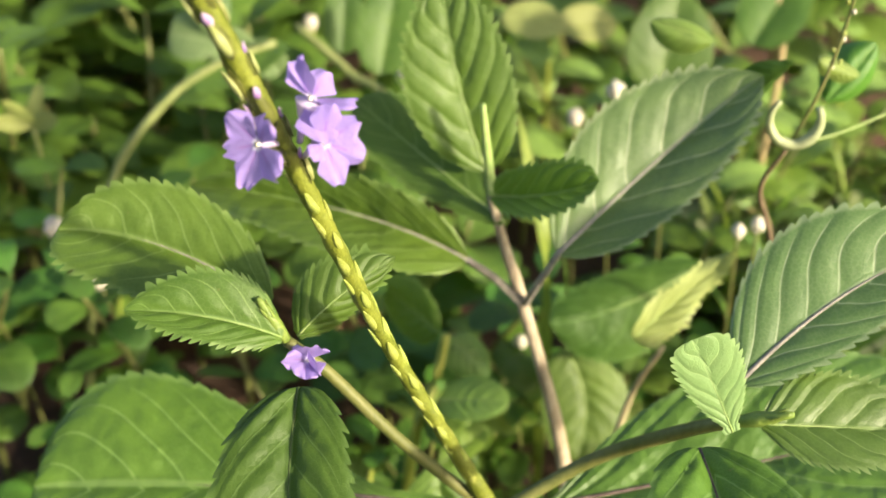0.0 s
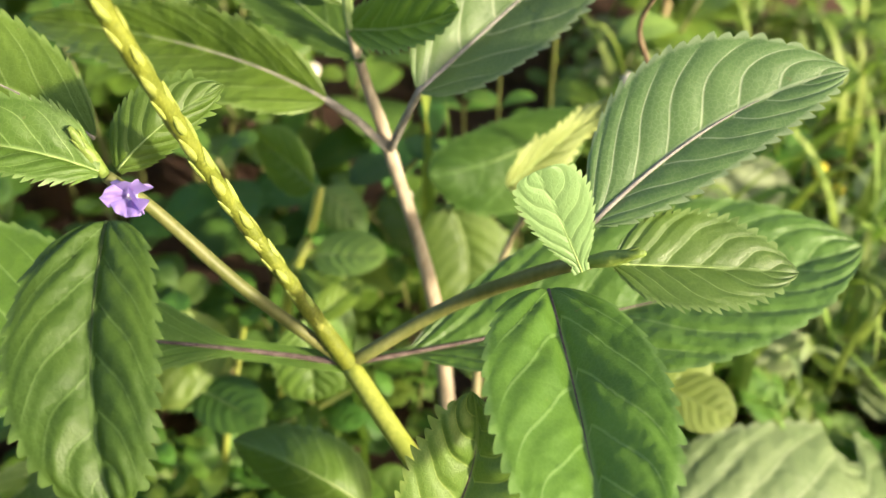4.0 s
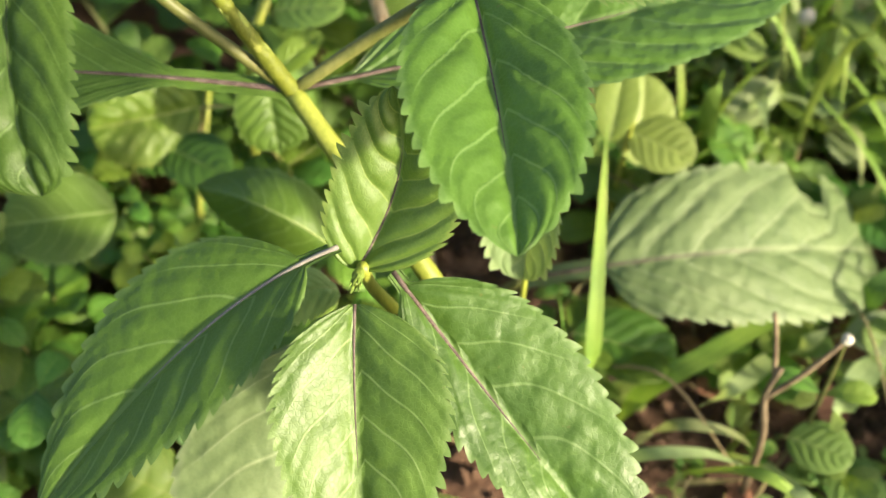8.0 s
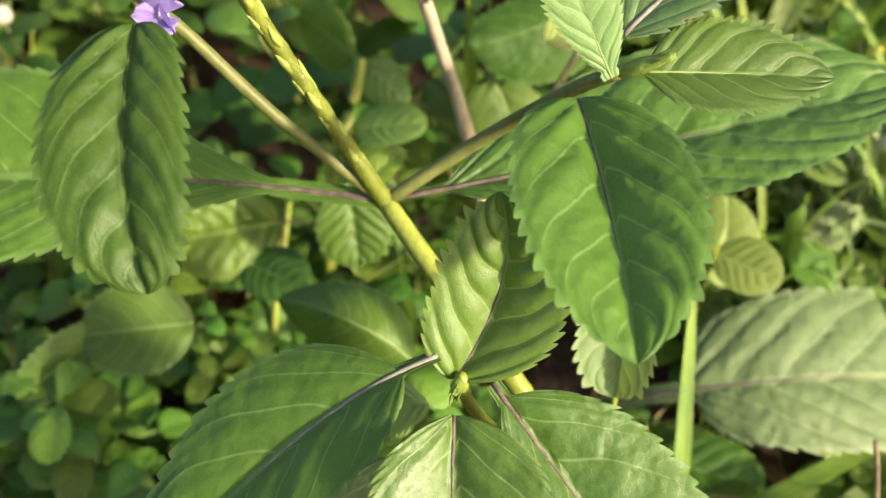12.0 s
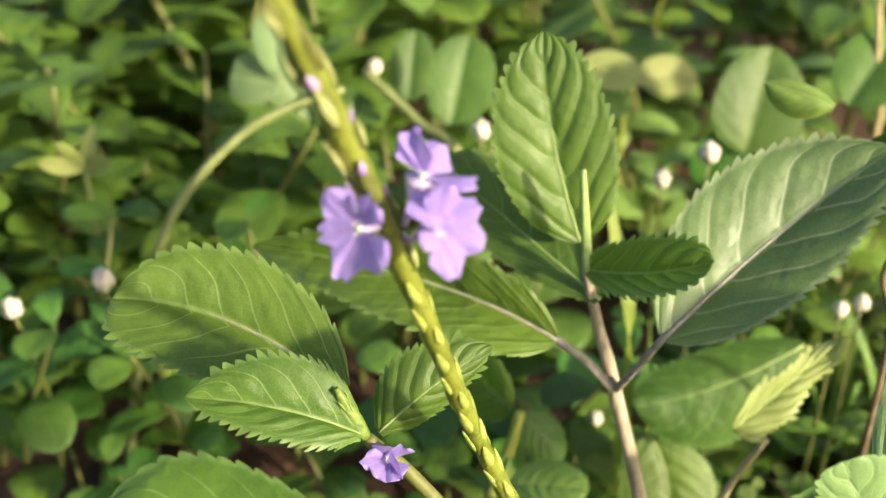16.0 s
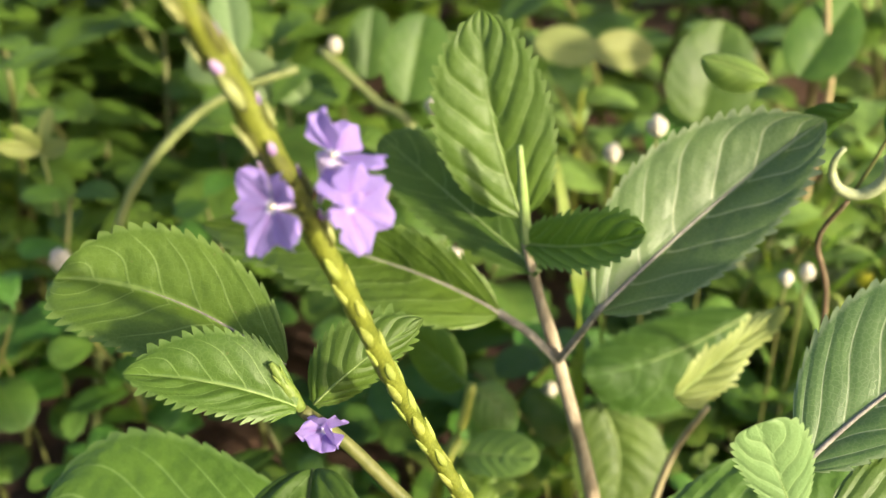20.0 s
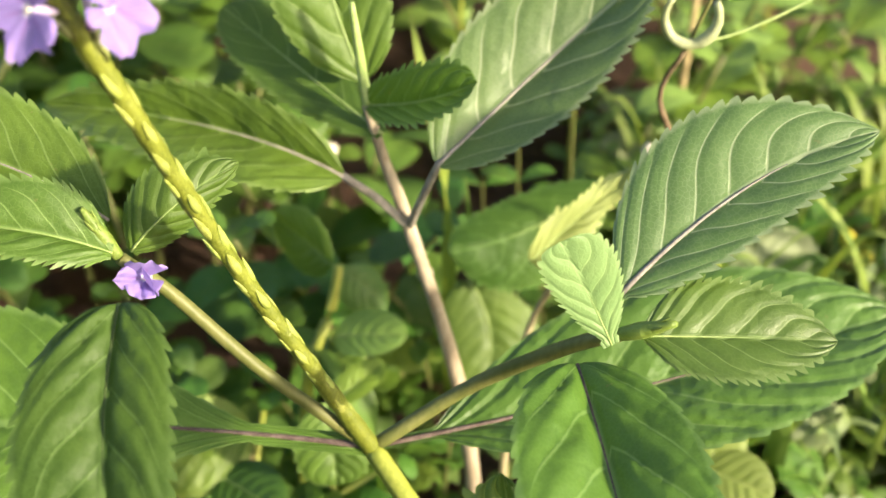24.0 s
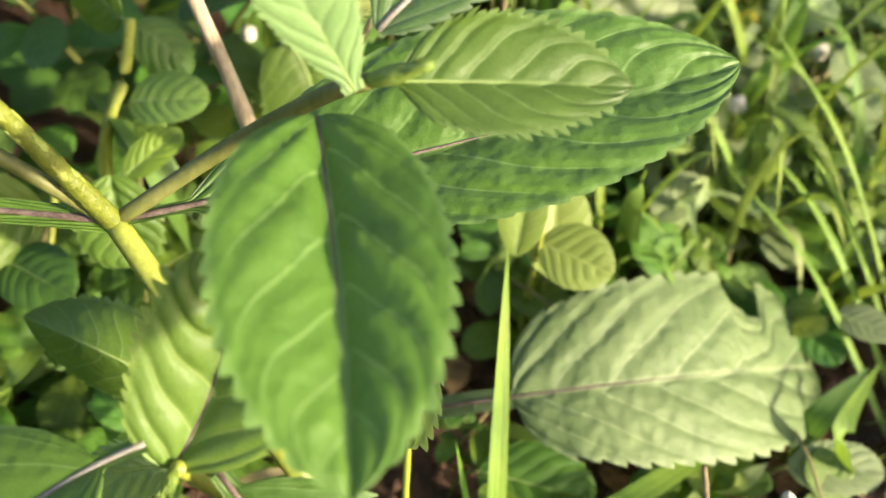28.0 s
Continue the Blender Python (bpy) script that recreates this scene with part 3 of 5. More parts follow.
# the back plant
J1 = (0.0220, 0.2270, 0.1630)
back_plant = thing("back_plant", (0.045, 0.208, GROUND), "taller porterweed with a woody grey-brown stem and broad leaves", "plant")
part("woody_stem", tube("woody_stem", [(0.0124, 0.2313, 0.1970), (0.0165, 0.2293, 0.1810), J1, (0.0362, 0.2158, 0.1075), (0.045, 0.208, 0.015)], [0.0012, 0.0014, 0.0017, 0.0021, 0.0024], STEM_WOODY, 26, 12, 0.05), back_plant, "pale grey-brown woody stem")
part("leaf_stalk", tube("leaf_stalk", [J1, (0.0250, 0.2190, 0.1780), (0.0290, 0.2135, 0.1925)], [0.0011, 0.0009], RIB_GREY, 10, 8), back_plant)
part("leaf_stalk", tube("leaf_stalk", [J1, (0.0140, 0.2250, 0.1740), (0.0060, 0.2242, 0.1815)], [0.0012, 0.0010], RIB_GREY, 10, 8), back_plant)
part("young_shoot", tube("young_shoot", [(0.0128, 0.2311, 0.1955), (0.0112, 0.2335, 0.2090), (0.0098, 0.2355, 0.2215)], [0.0012, 0.0012, 0.0007], RIB_PALE, 10, 8), back_plant, "pale green young shoot")
leaf(back_plant, (0.0286, 0.2131, 0.1919), (0.0570, 0.2356, 0.2071), (0.0793, 0.2409, 0.2266), (0.0397, 0.2443, 0.2099), (0.0681, 0.2242, 0.2064), LEAF_WAXY, RIB_GREY, "broad leaf with a silvery sheen on one half", seed=21, fold=0.22, teeth=22, quilt=0.0002, rib_size=0.0009, shape=(0.55, 0.78))
leaf(back_plant, (0.0064, 0.2239, 0.1813), (-0.0259, 0.2364, 0.1880), (-0.0709, 0.2533, 0.1846), (-0.0400, 0.2440, 0.1981), (-0.0272, 0.2209, 0.1857), LEAF, RIB_GREY, "broad green leaf with a mauve-grey midrib", seed=22, fold=0.16, teeth=22, quilt=0.0008, rib_size=0.0009, shape=(0.52, 0.75))
leaf(back_plant, (0.0113, 0.2400, 0.1985), (0.0030, 0.2500, 0.2240), (0.0004, 0.2623, 0.2423), (-0.0107, 0.2522, 0.2246), (0.0183, 0.2470, 0.2188), LEAF, RIB_PALE, "upright light green leaf", seed=23, fold=0.22, teeth=18, quilt=0.0005, rib_size=0.0006, shape=(0.55, 0.8))
leaf(back_plant, (0.0124, 0.2313, 0.1970), (0.0252, 0.2221, 0.2035), (0.0372, 0.2153, 0.2124), (0.0260, 0.2223, 0.2128), (0.0231, 0.2164, 0.2015), LEAF, RIB_PALE, "small dark green toothed leaf", seed=24, quilt=0.0004, teeth=13, tooth=0.0015, rib_size=0.0004, shape=(0.5, 0.42))
leaf(back_plant, (0.0160, 0.2290, 0.1900), (-0.0080, 0.2520, 0.1980), (-0.0240, 0.2640, 0.2060), (-0.0070, 0.2670, 0.2050), (-0.0040, 0.2380, 0.1900), LEAF, RIB_PALE, "", seed=25, teeth=18)

# the yellowing plant
yellow_plant = thing("yellowing_weed", (0.050, 0.222, GROUND), "spindly weed with yellowing toothed leaves", "plant")
part("stem", tube("stem", [(0.0632, 0.2306, 0.1444), (0.055, 0.228, 0.125), (0.050, 0.223, 0.09), (0.050, 0.222, 0.015)], [0.0008, 0.0012, 0.0014], STEM_TAN, 16, 8, 0.03), yellow_plant)
leaf(yellow_plant, (0.0540, 0.2306, 0.1475), (0.0665, 0.2380, 0.1550), (0.0835, 0.2480, 0.1655), (0.0575, 0.2350, 0.1565), (0.0700, 0.2350, 0.1512), LEAF_YELLOW, RIB_PALE, "crumpled yellow-green leaf", seed=31, teeth=16, ripple=0.003, rib_size=0.0004, shape=(0.35, 0.9), tooth=0.0016, fold=0.3)
# this leaf's shade comes partly from its darker leaf colour
leaf(yellow_plant, (0.0839, 0.2754, 0.1388), (0.0576, 0.2666, 0.1285), (0.0340, 0.2620, 0.1246), (0.0599, 0.2774, 0.1353), (0.0618, 0.2599, 0.1128), LEAF_SHADED, RIB_PALE, "leaf coloured darker for the shade it is in", seed=32, teeth=18)
leaf(yellow_plant, (0.0408, 0.2684, 0.1075), (0.0474, 0.2575, 0.0945), (0.0447, 0.2459, 0.0781), (0.0314, 0.2626, 0.1000), (0.0616, 0.2564, 0.0929), LEAF, RIB_PALE, "", seed=33, teeth=16, shape=(0.5, 0.5))

# the pale-stalked plant
green_weed = thing("pale_stalked_weed", (-0.016, 0.236, GROUND), "weed with a pale yellow-green stalk and toothed leaves", "plant")
part("stalk", tube("stalk", [(0.0010, 0.2619, 0.1204), (-0.0020, 0.2560, 0.1080), (-0.0100, 0.2440, 0.0868), (-0.016, 0.236, 0.015)], [0.0014, 0.0019, 0.0020], STEM, 16, 10, 0.02), green_weed, "pale yellow-green stalk")
leaf(green_weed, (-0.0011, 0.2631, 0.1197), (-0.0089, 0.2714, 0.1218), (-0.0202, 0.2823, 0.1242), (-0.0099, 0.2747, 0.1327), (-0.0124, 0.2716, 0.1114), LEAF, RIB_PALE, "", seed=41, teeth=14, quilt=0.0009, rib_size=0.0004)
leaf(green_weed, (0.0010, 0.2619, 0.1190), (0.0085, 0.2610, 0.1130), (0.0150, 0.2590, 0.1040), (0.0110, 0.2660, 0.1150), (0.0060, 0.2560, 0.1060), WEED_DARK, None, "", seed=42, teeth=10)
leaf(green_weed, (-0.0060, 0.2500, 0.0950), (0.0000, 0.2450, 0.0980), (0.0080, 0.2400, 0.0960), (0.0010, 0.2520, 0.1010), (-0.0010, 0.2390, 0.0940), WEED, None, "", seed=43, teeth=8)

# the pale ground leaf
pale_plant = thing("bitten_weed", (0.062, 0.190, GROUND), "low weed with a big pale leaf bitten near its tip", "plant")
part("stalk", tube("stalk", [(0.062, 0.190, 0.015), (0.066, 0.186, 0.035), (0.0728, 0.1817, 0.0496)], [0.0018, 0.0016], STEM_OLIVE, 10, 8), pale_plant)
leaf(pale_plant, (0.0728, 0.1817, 0.0496), (0.1355, 0.1771, 0.0667), (0.1932, 0.1984, 0.0344), (0.1367, 0.2055, 0.0731), (0.1311, 0.1550, 0.0610), LEAF_PALE, RIB_PURPLE, "large pale dusty-green leaf with a bitten margin", seed=51, vu=0.52, stalk=0.2, wing=0.003, teeth=20, veins=7, quilt=0.0008, shape=(0.30, 0.24), pillow=0.5, rib_size=0.0008, bite=(0.80, 0.055, -1, 0.42), tooth=0.0021)

# ---- the flower spike ----
SPIKE = [J2, (0.0005, 0.1640, 0.1800), (-0.0113, 0.1608, 0.2109), (-0.0226, 0.1512, 0.2536), (-0.0318, 0.1439, 0.2866), (-0.0435, 0.1345, 0.3240)]
spike = part("flower_spike", tube("flower_spike", SPIKE, [0.0022, 0.0017, 0.0016, 0.0017, 0.0017, 0.0011], SPIKE_SKIN, 150, 12, 0.07), plant, "long yellow-green flower spike set with calyces")


def bud_mesh(name, mat, length, width, gape=0.0):
    """An almond-shaped calyx pressed to the spike: along x, proud along z."""
    verts, n, m = [], 9, 8
    for i in range(n):
        x = i / (n - 1)
        w = width * (math.sin(math.pi * min(1, x * 0.92 + 0.08)) ** 0.7) * (1 - 0.35 * x)
        for j in range(m):
            a = 2 * math.pi * j / m
            groove = 1 - 0.12 * (j % 2)
            verts.append((x * length, math.cos(a) * w * groove, math.sin(a) * w * 0.6 * groove + x * x * gape))
    faces = grid_faces(n, m, True) + [tuple(range(m))[::-1], tuple(range((n - 1) * m, n * m))]
    return mesh(name, verts, faces, mat)


CALYX_MESH = bud_mesh("calyx", CALYX, 0.0064, 0.00112, 0.0006)
BRACT_MESH = bud_mesh("bract", CALYX_DARK, 0.0092, 0.0013, 0.0001)
YOUNG_MESH = bud_mesh("bract", SPIKE_YOUNG, 0.0060, 0.0010, 0.0006)
SUNKEN_MESH = bud_mesh("calyx", CALYX_PALE, 0.0060, 0.00095, 0.0004)
TIP_MESH = bud_mesh("bud_tip", BUD_TIP, 0.0026, 0.0008, 0.0006)
rng = np.random.RandomState(4)
line = curve(SPIKE, 400)
lengths = np.append(0, np.cumsum(np.linalg.norm(np.diff(line, axis=0), axis=1)))
at, turn_angle = 0.009, 0.0
while at < lengths[-1] - 0.006:
    p = np.array([np.interp(at, lengths, line[:, k]) for k in range(3)])
    q = np.array([np.interp(at + 0.003, lengths, line[:, k]) for k in range(3)])
    ahead = Vector(unit(q - p))
    ref = ahead.cross(Vector((0, -1, 0.2))).normalized()
    out = (Matrix.Rotation(turn_angle, 3, ahead) @ ref).normalized()
    side = out.cross(ahead)
    upper = p[2] > 0.2560
    size = (1.0 + 0.15 * rng.uniform(-1, 1)) * (0.75 if p[2] > 0.305 else 1.0)
    m = Matrix((ahead, side, out)).transposed().to_4x4()
    ob = part("bud" if upper else "calyx", BRACT_MESH if upper else CALYX_MESH, spike)
    ob.matrix_basis = Matrix.Translation(Vector(p) + out * (0.0014 if upper else 0.00126)) @ m @ Matrix.Rotation(rng.uniform(-0.12, 0.12), 4, "Z") @ Matrix.Scale(size, 4)
    if upper and p[2] < 0.31 and rng.uniform() < 0.7:
        tip = part("bud_tip", TIP_MESH, spike, "pale lilac bud tip")
        tip.matrix_basis = ob.matrix_basis @ Matrix.Translation((0.0062, 0, 0.0004))
    if upper and rng.uniform() < 0.85:
        part("calyx", SUNKEN_MESH, spike).matrix_basis = ob.matrix_basis @ Matrix.Translation((0.0012, 0, 0.00085))
    at += 0.0022 if not upper else 0.0029
    turn_angle += 2.39996


def petal_mesh(name, length, width, seed, notch=0.12, curl=0.15):
    """A broad lobe, narrow at the throat, notched and ruffled at its outer edge."""
    rng = np.random.RandomState(seed)
    verts, uvs, n, m = [], [], 17, 15
    a, b, c = rng.uniform(0, 6.28, 3)
    for i in range(n):
        x = i / (n - 1)
        w = width * (0.20 + 0.80 * math.sin(math.pi * 0.5 * min(1, x * 1.35)) ** 1.3)
        for j in range(m):
            s = 2 * j / (m - 1) - 1
            # the outer edge is an arc with a shallow notch
            out = length * (x * (1 - 0.34 * abs(s) ** 2.6 * x) - notch * math.exp(-(s / 0.28) ** 2) * x ** 4 + 0.035 * math.sin(7 * s + a) * x ** 3)
            z = curl * length * (0.9 * x * x - 0.5 * x) - 0.10 * width * s * s * x
            z += length * x * x * (0.060 * math.sin(4.2 * s + b) + 0.035 * math.sin(9 * s + c)) - 0.30 * length * max(0, x - 0.72) ** 1.4
            z -= 0.030 * width * math.exp(-(s / 0.13) ** 2) * (1 - x)
            verts.append((0.0006 + out, s * w * 0.5 * (1 - 0.30 * (max(0, x - 0.6) / 0.4) ** 2), z))
            uvs.append((x, s * 0.5 + 0.5))
    return mesh(name, verts, grid_faces(n, m), PETAL, uvs)


def flower(face, facing, lobes, attach, size=1.0, cup=0.0, mouth=0.0012, label="open lavender flower with a white throat"):
    """A five-lobed flower: its throat, the way it faces, its lobes (turn, length, width, tilt), and where its tube leaves the spike."""
    facing = Vector(facing).normalized()
    x = facing.cross(Vector((0, 0, 1))).normalized()
    y = facing.cross(x)
    basis = Matrix((x, y, facing)).transposed().to_4x4()
    root = part("flower", tube("flower", [attach, tuple(Vector(face) - facing * 0.0035 * size + Vector((0, 0, -0.0004))), tuple(Vector(face) - facing * 0.0003)],
                               [0.0005 * size, 0.0007 * size, mouth * size], TUBE, 12, 10), plant, label)
    for k, (angle, long, wide, tilt) in enumerate(lobes):
        m = Matrix.Translation(Vector(face)) @ basis @ Matrix.Rotation(radians(angle), 4, "Z") @ Matrix.Rotation(radians(-cup - tilt), 4, "Y") @ Matrix.Rotation(radians((7, -9, 10, -6, 8)[k]), 4, "X")
        petal = petal_mesh("petal", 0.0058 * size * long, 0.0055 * size * wide, 31 * k + int(1000 * abs(face[2] + face[0])), (0.10, 0.06, 0.13, 0.08, 0.05)[k])
        part("petal", petal, root).matrix_basis = m @ Matrix.Translation((0, 0, 0.00012 * k))
    ring = [Vector(face) + facing * d for d in (0.0001, 0.0007)]
    part("throat", tube("throat", [tuple(p) for p in ring], [0.0004 * size, 0.0002 * size], STAMEN, 4, 8), root, "cream-white throat")
    return root


flower((-0.0284, 0.1432, 0.2686), (-0.38, -0.80, 0.34), ((322, 1.15, 1.0, 8), (245, 1.0, 0.95, 14), (22, 1.0, 0.9, 2), (82, 1.25, 1.0, 4), (145, 1.2, 1.05, 8)), (-0.0247, 0.1497, 0.2650), 0.98, 8, 0.0008)
flower((-0.0184, 0.1432, 0.2690), (0.34, -0.86, 0.30), ((258, 1.2, 1.05, 10), (203, 1.1, 1.0, 0), (150, 1.25, 1.1, -6), (100, 1.25, 1.05, 2), (35, 0.6, 0.7, 16)), (-0.0226, 0.1497, 0.2620), 0.94, 10, 0.0008)
flower((-0.0206, 0.1478, 0.2738), (0.34, 0.10, 0.92), ((15, 1.3, 1.35, -28), (80, 1.15, 1.2, 6), (150, 1.0, 1.1, 22), (220, 1.0, 1.0, 30), (292, 1.35, 0.8, 52)), (-0.0232, 0.1505, 0.2645), 1.05, 6, 0.0022, "open lavender flower with a pale tube, seen side on")
flower((-0.0278, 0.1648, 0.2022), (0.05, -0.85, 0.25), ((255, 1.0, 1.5, 24), (340, 1.0, 1.1, 18), (60, 0.7, 1.2, 34), (120, 0.7, 1.2, 40), (190, 0.7, 1.3, 46)), (-0.0270, 0.1690, 0.1985), 0.98, 12, 0.0013, "small half-closed lavender flower")

# the young green spikes at the shoot tips
for base, tip, wide in (((-0.0322, 0.1660, 0.2065), (-0.0372, 0.1672, 0.2170), 0.0015), ((0.0600, 0.1545, 0.1945), (0.0690, 0.1500, 0.2015), 0.0017),
                        ((0.0280, 0.1100, 0.1570), (0.0272, 0.1060, 0.1580), 0.0013)):
    b, t = np.array(base), np.array(tip)
    young = part("young_spike", tube("young_spike", [b, b * 0.6 + t * 0.4, t], [wide * 0.7, wide, wide * 0.35], SPIKE_YOUNG, 10, 10, 0.04), plant, "short yellow-green young spike")
    ahead = Vector(unit(t - b))
    ref = ahead.cross(Vector((0, -1, 0.2))).normalized()
    for k in range(10):
        out = (Matrix.Rotation(k * 2.4, 3, ahead) @ ref).normalized()
        m = Matrix((ahead, out.cross(ahead), out)).transposed().to_4x4()
        bud = part("bract", YOUNG_MESH, young)
        bud.matrix_basis = Matrix.Translation(Vector(b + (t - b) * (0.1 + 0.065 * k)) + out * wide * 0.6) @ m @ Matrix.Scale(0.55, 4)

# ---- weeds, grass and litter ----
def small_leaf(rng, base, way, length, width, mat, sag=0.25, teeth=0.0, rows=12, cols=3):
    """A simple leaf that starts at base and bends down on its way."""
    way = np.array(way, float)
    flat = unit(np.array([way[0], way[1], 0.0]) + 1e-6)
    side = np.array([-flat[1], flat[0], 0.0])
    side = unit(side + np.array([0, 0, rng.uniform(-0.35, 0.35)]))
    b = np.array(base, float)
    v = b + unit(way) * length * 0.5
    t = b + unit(way) * length - np.array([0, 0, sag * length])
    w = width * 0.5
    up = np.array([0, 0, 1.0])
    l, r = v + side * w + up * w * 0.15, v - side * w + up * w * 0.15
    form = dict(teeth=rows, step=3 if teeth else 1, tooth=teeth, quilt=width * 0.03, veins=5, cols=cols, shape=(rng.uniform(0.55, 0.85), rng.uniform(0.45, 0.6)), stalk=0.08,
                wing=0.0006, seed=rng.randint(9999), arch=0.2)
    verts, faces, uvs, _, _ = leaf_form(b, v, t, l, r, **form)
    return mesh("leaf", verts, faces, mat, uvs[0], veins=uvs[1])


def herb(seed, height, pairs, size, mat, stem=None, teeth=0.0, head=None):
    """A small weed: a stem with crossed pairs of leaves, and a flower head or none."""
    rng = np.random.RandomState(seed)
    ob = thing("weed", (0, 0, 0), "", "weed")
    lean = rng.uniform(-0.35, 0.35, 2) * height
    points = [(0, 0, -0.01), (lean[0] * 0.3, lean[1] * 0.3, height * 0.5), (lean[0], lean[1], height)]
    line = curve(points, 21)
    part("stem", tube("stem", points, [0.0012, 0.0010, 0.0007], stem or STEM_OLIVE, 8, 6), ob)
    for k in range(pairs):
        at = 0.22 + 0.78 * (k + 1) / pairs
        p = line[int(round(at * 20))]
        for h in (0, 1):
            a = k * 1.57 + h * 3.1416 + rng.uniform(-0.5, 0.5)
            s = size * rng.uniform(0.75, 1.2) * (0.7 if k == pairs - 1 and pairs > 2 else 1.0)
            rise = rng.uniform(0.1, 0.8)
            part("leaf", small_leaf(rng, p, (math.cos(a), math.sin(a), rise), s, s * rng.uniform(0.48, 0.68), mat, rng.uniform(0.05, 0.35), teeth), ob)
    if head:
        top = line[-1]
        stalk = part("flower_stalk", tube("flower_stalk", [top, top + (0.002, 0.001, 0.012), top + (0.003, 0.0, 0.022)], [0.0006, 0.0005], STEM, 6, 6), ob)
        part("flower_head", head_mesh(seed, top + (0.003, 0, 0.0225), 0.0024, head), ob, "round white flower head" if head is WHITE_HEAD else "yellow floret")
    return ob


def head_mesh(seed, at, radius, mat):
    """A round head of many small scales."""
    rng = np.random.RandomState(seed)
    bm = bmesh.new()
    bmesh.ops.create_icosphere(bm, subdivisions=3, radius=radius)
    for v in bm.verts:
        v.co *= 1 + 0.22 * rng.uniform(-1, 1)
        v.co.z *= 1.15
        v.co += Vector(at)
    me = bpy.data.meshes.new("flower_head")
    bm.to_mesh(me)
    bm.free()
    me.materials.append(mat)
    me.polygons.foreach_set("use_smooth", [True] * len(me.polygons))
    return me


def grass_blade(points, width, mat, n=14, fold=0.25, name="blade"):
    line = curve(points, n)
    tangent = unit(np.gradient(line, axis=0))
    side = unit(np.cross(tangent, (0.1, 0.2, 1.0)))
    up = np.cross(side, tangent)
    verts, uvs = [], []
    for i in range(n):
        x = i / (n - 1)
        w = width * 0.5 * min(1, 0.45 + 2.2 * x) * (1 - x ** 2.6) + 0.00006
        for s in (-1, -0.5, 0, 0.5, 1):
            verts.append(line[i] + side[i] * w * s + up[i] * w * fold * (abs(s) - 0.5 + 0.15 * (abs(s) == 0.5)))
            uvs.append((x, s * 0.5 + 0.5))
    return mesh(name, verts, grid_faces(n, 5), mat, uvs)


def tuft(seed, blades, length, width, mat):
    rng = np.random.RandomState(seed)
    ob = thing("grass_tuft", (0, 0, 0), "", "grass")
    for k in range(blades):
        a, reach, long = rng.uniform(0, 6.28), rng.uniform(0.15, 0.75), length * rng.uniform(0.6, 1.2)
        d = np.array([math.cos(a), math.sin(a), 0]) * reach * long
        p = rng.uniform(-0.004, 0.004, 3) * (1, 1, 0)
        part("blade", grass_blade([p - (0, 0, 0.008), p + d * 0.25 + (0, 0, long * 0.45), p + d * 0.65 + (0, 0, long * 0.72), p + d + (0, 0, long * (0.85 - reach * 0.5))], width * rng.uniform(0.7, 1.3), mat), ob)
    return ob


HERBS = [
    (herb(1, 0.066, 4, 0.025, WEED), "low green weed with oval leaves"),
    (herb(2, 0.085, 5, 0.024, WEED_DARK, teeth=0.0008), "dark green weed with toothed leaves"),
    (herb(3, 0.055, 3, 0.029, WEED_DARK), "dark green weed with broad leaves"),
    (herb(4, 0.075, 4, 0.023, WEED_LIGHT), "light green weed with small oval leaves"),
    (herb(5, 0.040, 3, 0.024, WEED), "small creeping green weed"),
    (herb(6, 0.095, 6, 0.021, WEED_DARK, teeth=0.0006), "tall dark weed with many small leaves"),
    (herb(7, 0.062, 4, 0.027, WEED, teeth=0.001), "green weed with toothed leaves"),
    (herb(8, 0.055, 3, 0.026, WEED_LIGHT), "pale green weed with rounded leaves"),
]
ROSETTES = [(herb(21, 0.020, 3, 0.032, WEED), "low rosette of broad green leaves"), (herb(22, 0.026, 3, 0.028, WEED_LIGHT, teeth=0.0008), "low rosette of light green toothed leaves"),
            (herb(23, 0.018, 3, 0.034, WEED_DARK), "low rosette of dark broad leaves")]
FLOWERED = (herb(9, 0.070, 3, 0.022, WEED, head=WHITE_HEAD), "small weed with a round white flower head")
TUFTS = [(tuft(11, 6, 0.10, 0.0042, GRASS), "tuft of broad green grass blades"), (tuft(12, 8, 0.085, 0.0028, GRASS), "tuft of fine green grass"),
         (tuft(13, 5, 0.13, 0.0050, GRASS), "tuft of long green grass blades"), (tuft(14, 5, 0.08, 0.0022, GRASS_DRY), "tuft of dry straw-coloured grass"),
         (tuft(15, 6, 0.075, 0.0066, GRASS), "tuft of short wide grass blades")]
used = set()


FAR = {}


def far_away(ob, m):
    """Adds the leaves and stems of a weed to those that stand far off, sorted by material."""
    for o in ob.children_recursive:
        me = o.data
        v = np.zeros(len(me.vertices) * 3)
        me.vertices.foreach_get("co", v)
        v = np.c_[v.reshape(-1, 3), np.ones(len(me.vertices))] @ np.array(m).T
        maps = []
        for title in ("uv", "vein"):
            flat = np.zeros((len(me.vertices), 2))
            if title in me.uv_layers:
                values = np.zeros(len(me.loops) * 2)
                me.uv_layers[title].data.foreach_get("uv", values)
                index = np.zeros(len(me.loops), dtype=np.int32)
                me.loops.foreach_get("vertex_index", index)
                flat[index] = values.reshape(-1, 2)
            maps.append(flat)
        kept = FAR.setdefault(me.materials[0], [[], [], [], [], 0])
        kept[0].append(v[:, :3])
        kept[1] += [tuple(i + kept[4] for i in p.vertices) for p in me.polygons]
        kept[2].append(maps[0])
        kept[3].append(maps[1])
        kept[4] += len(v)


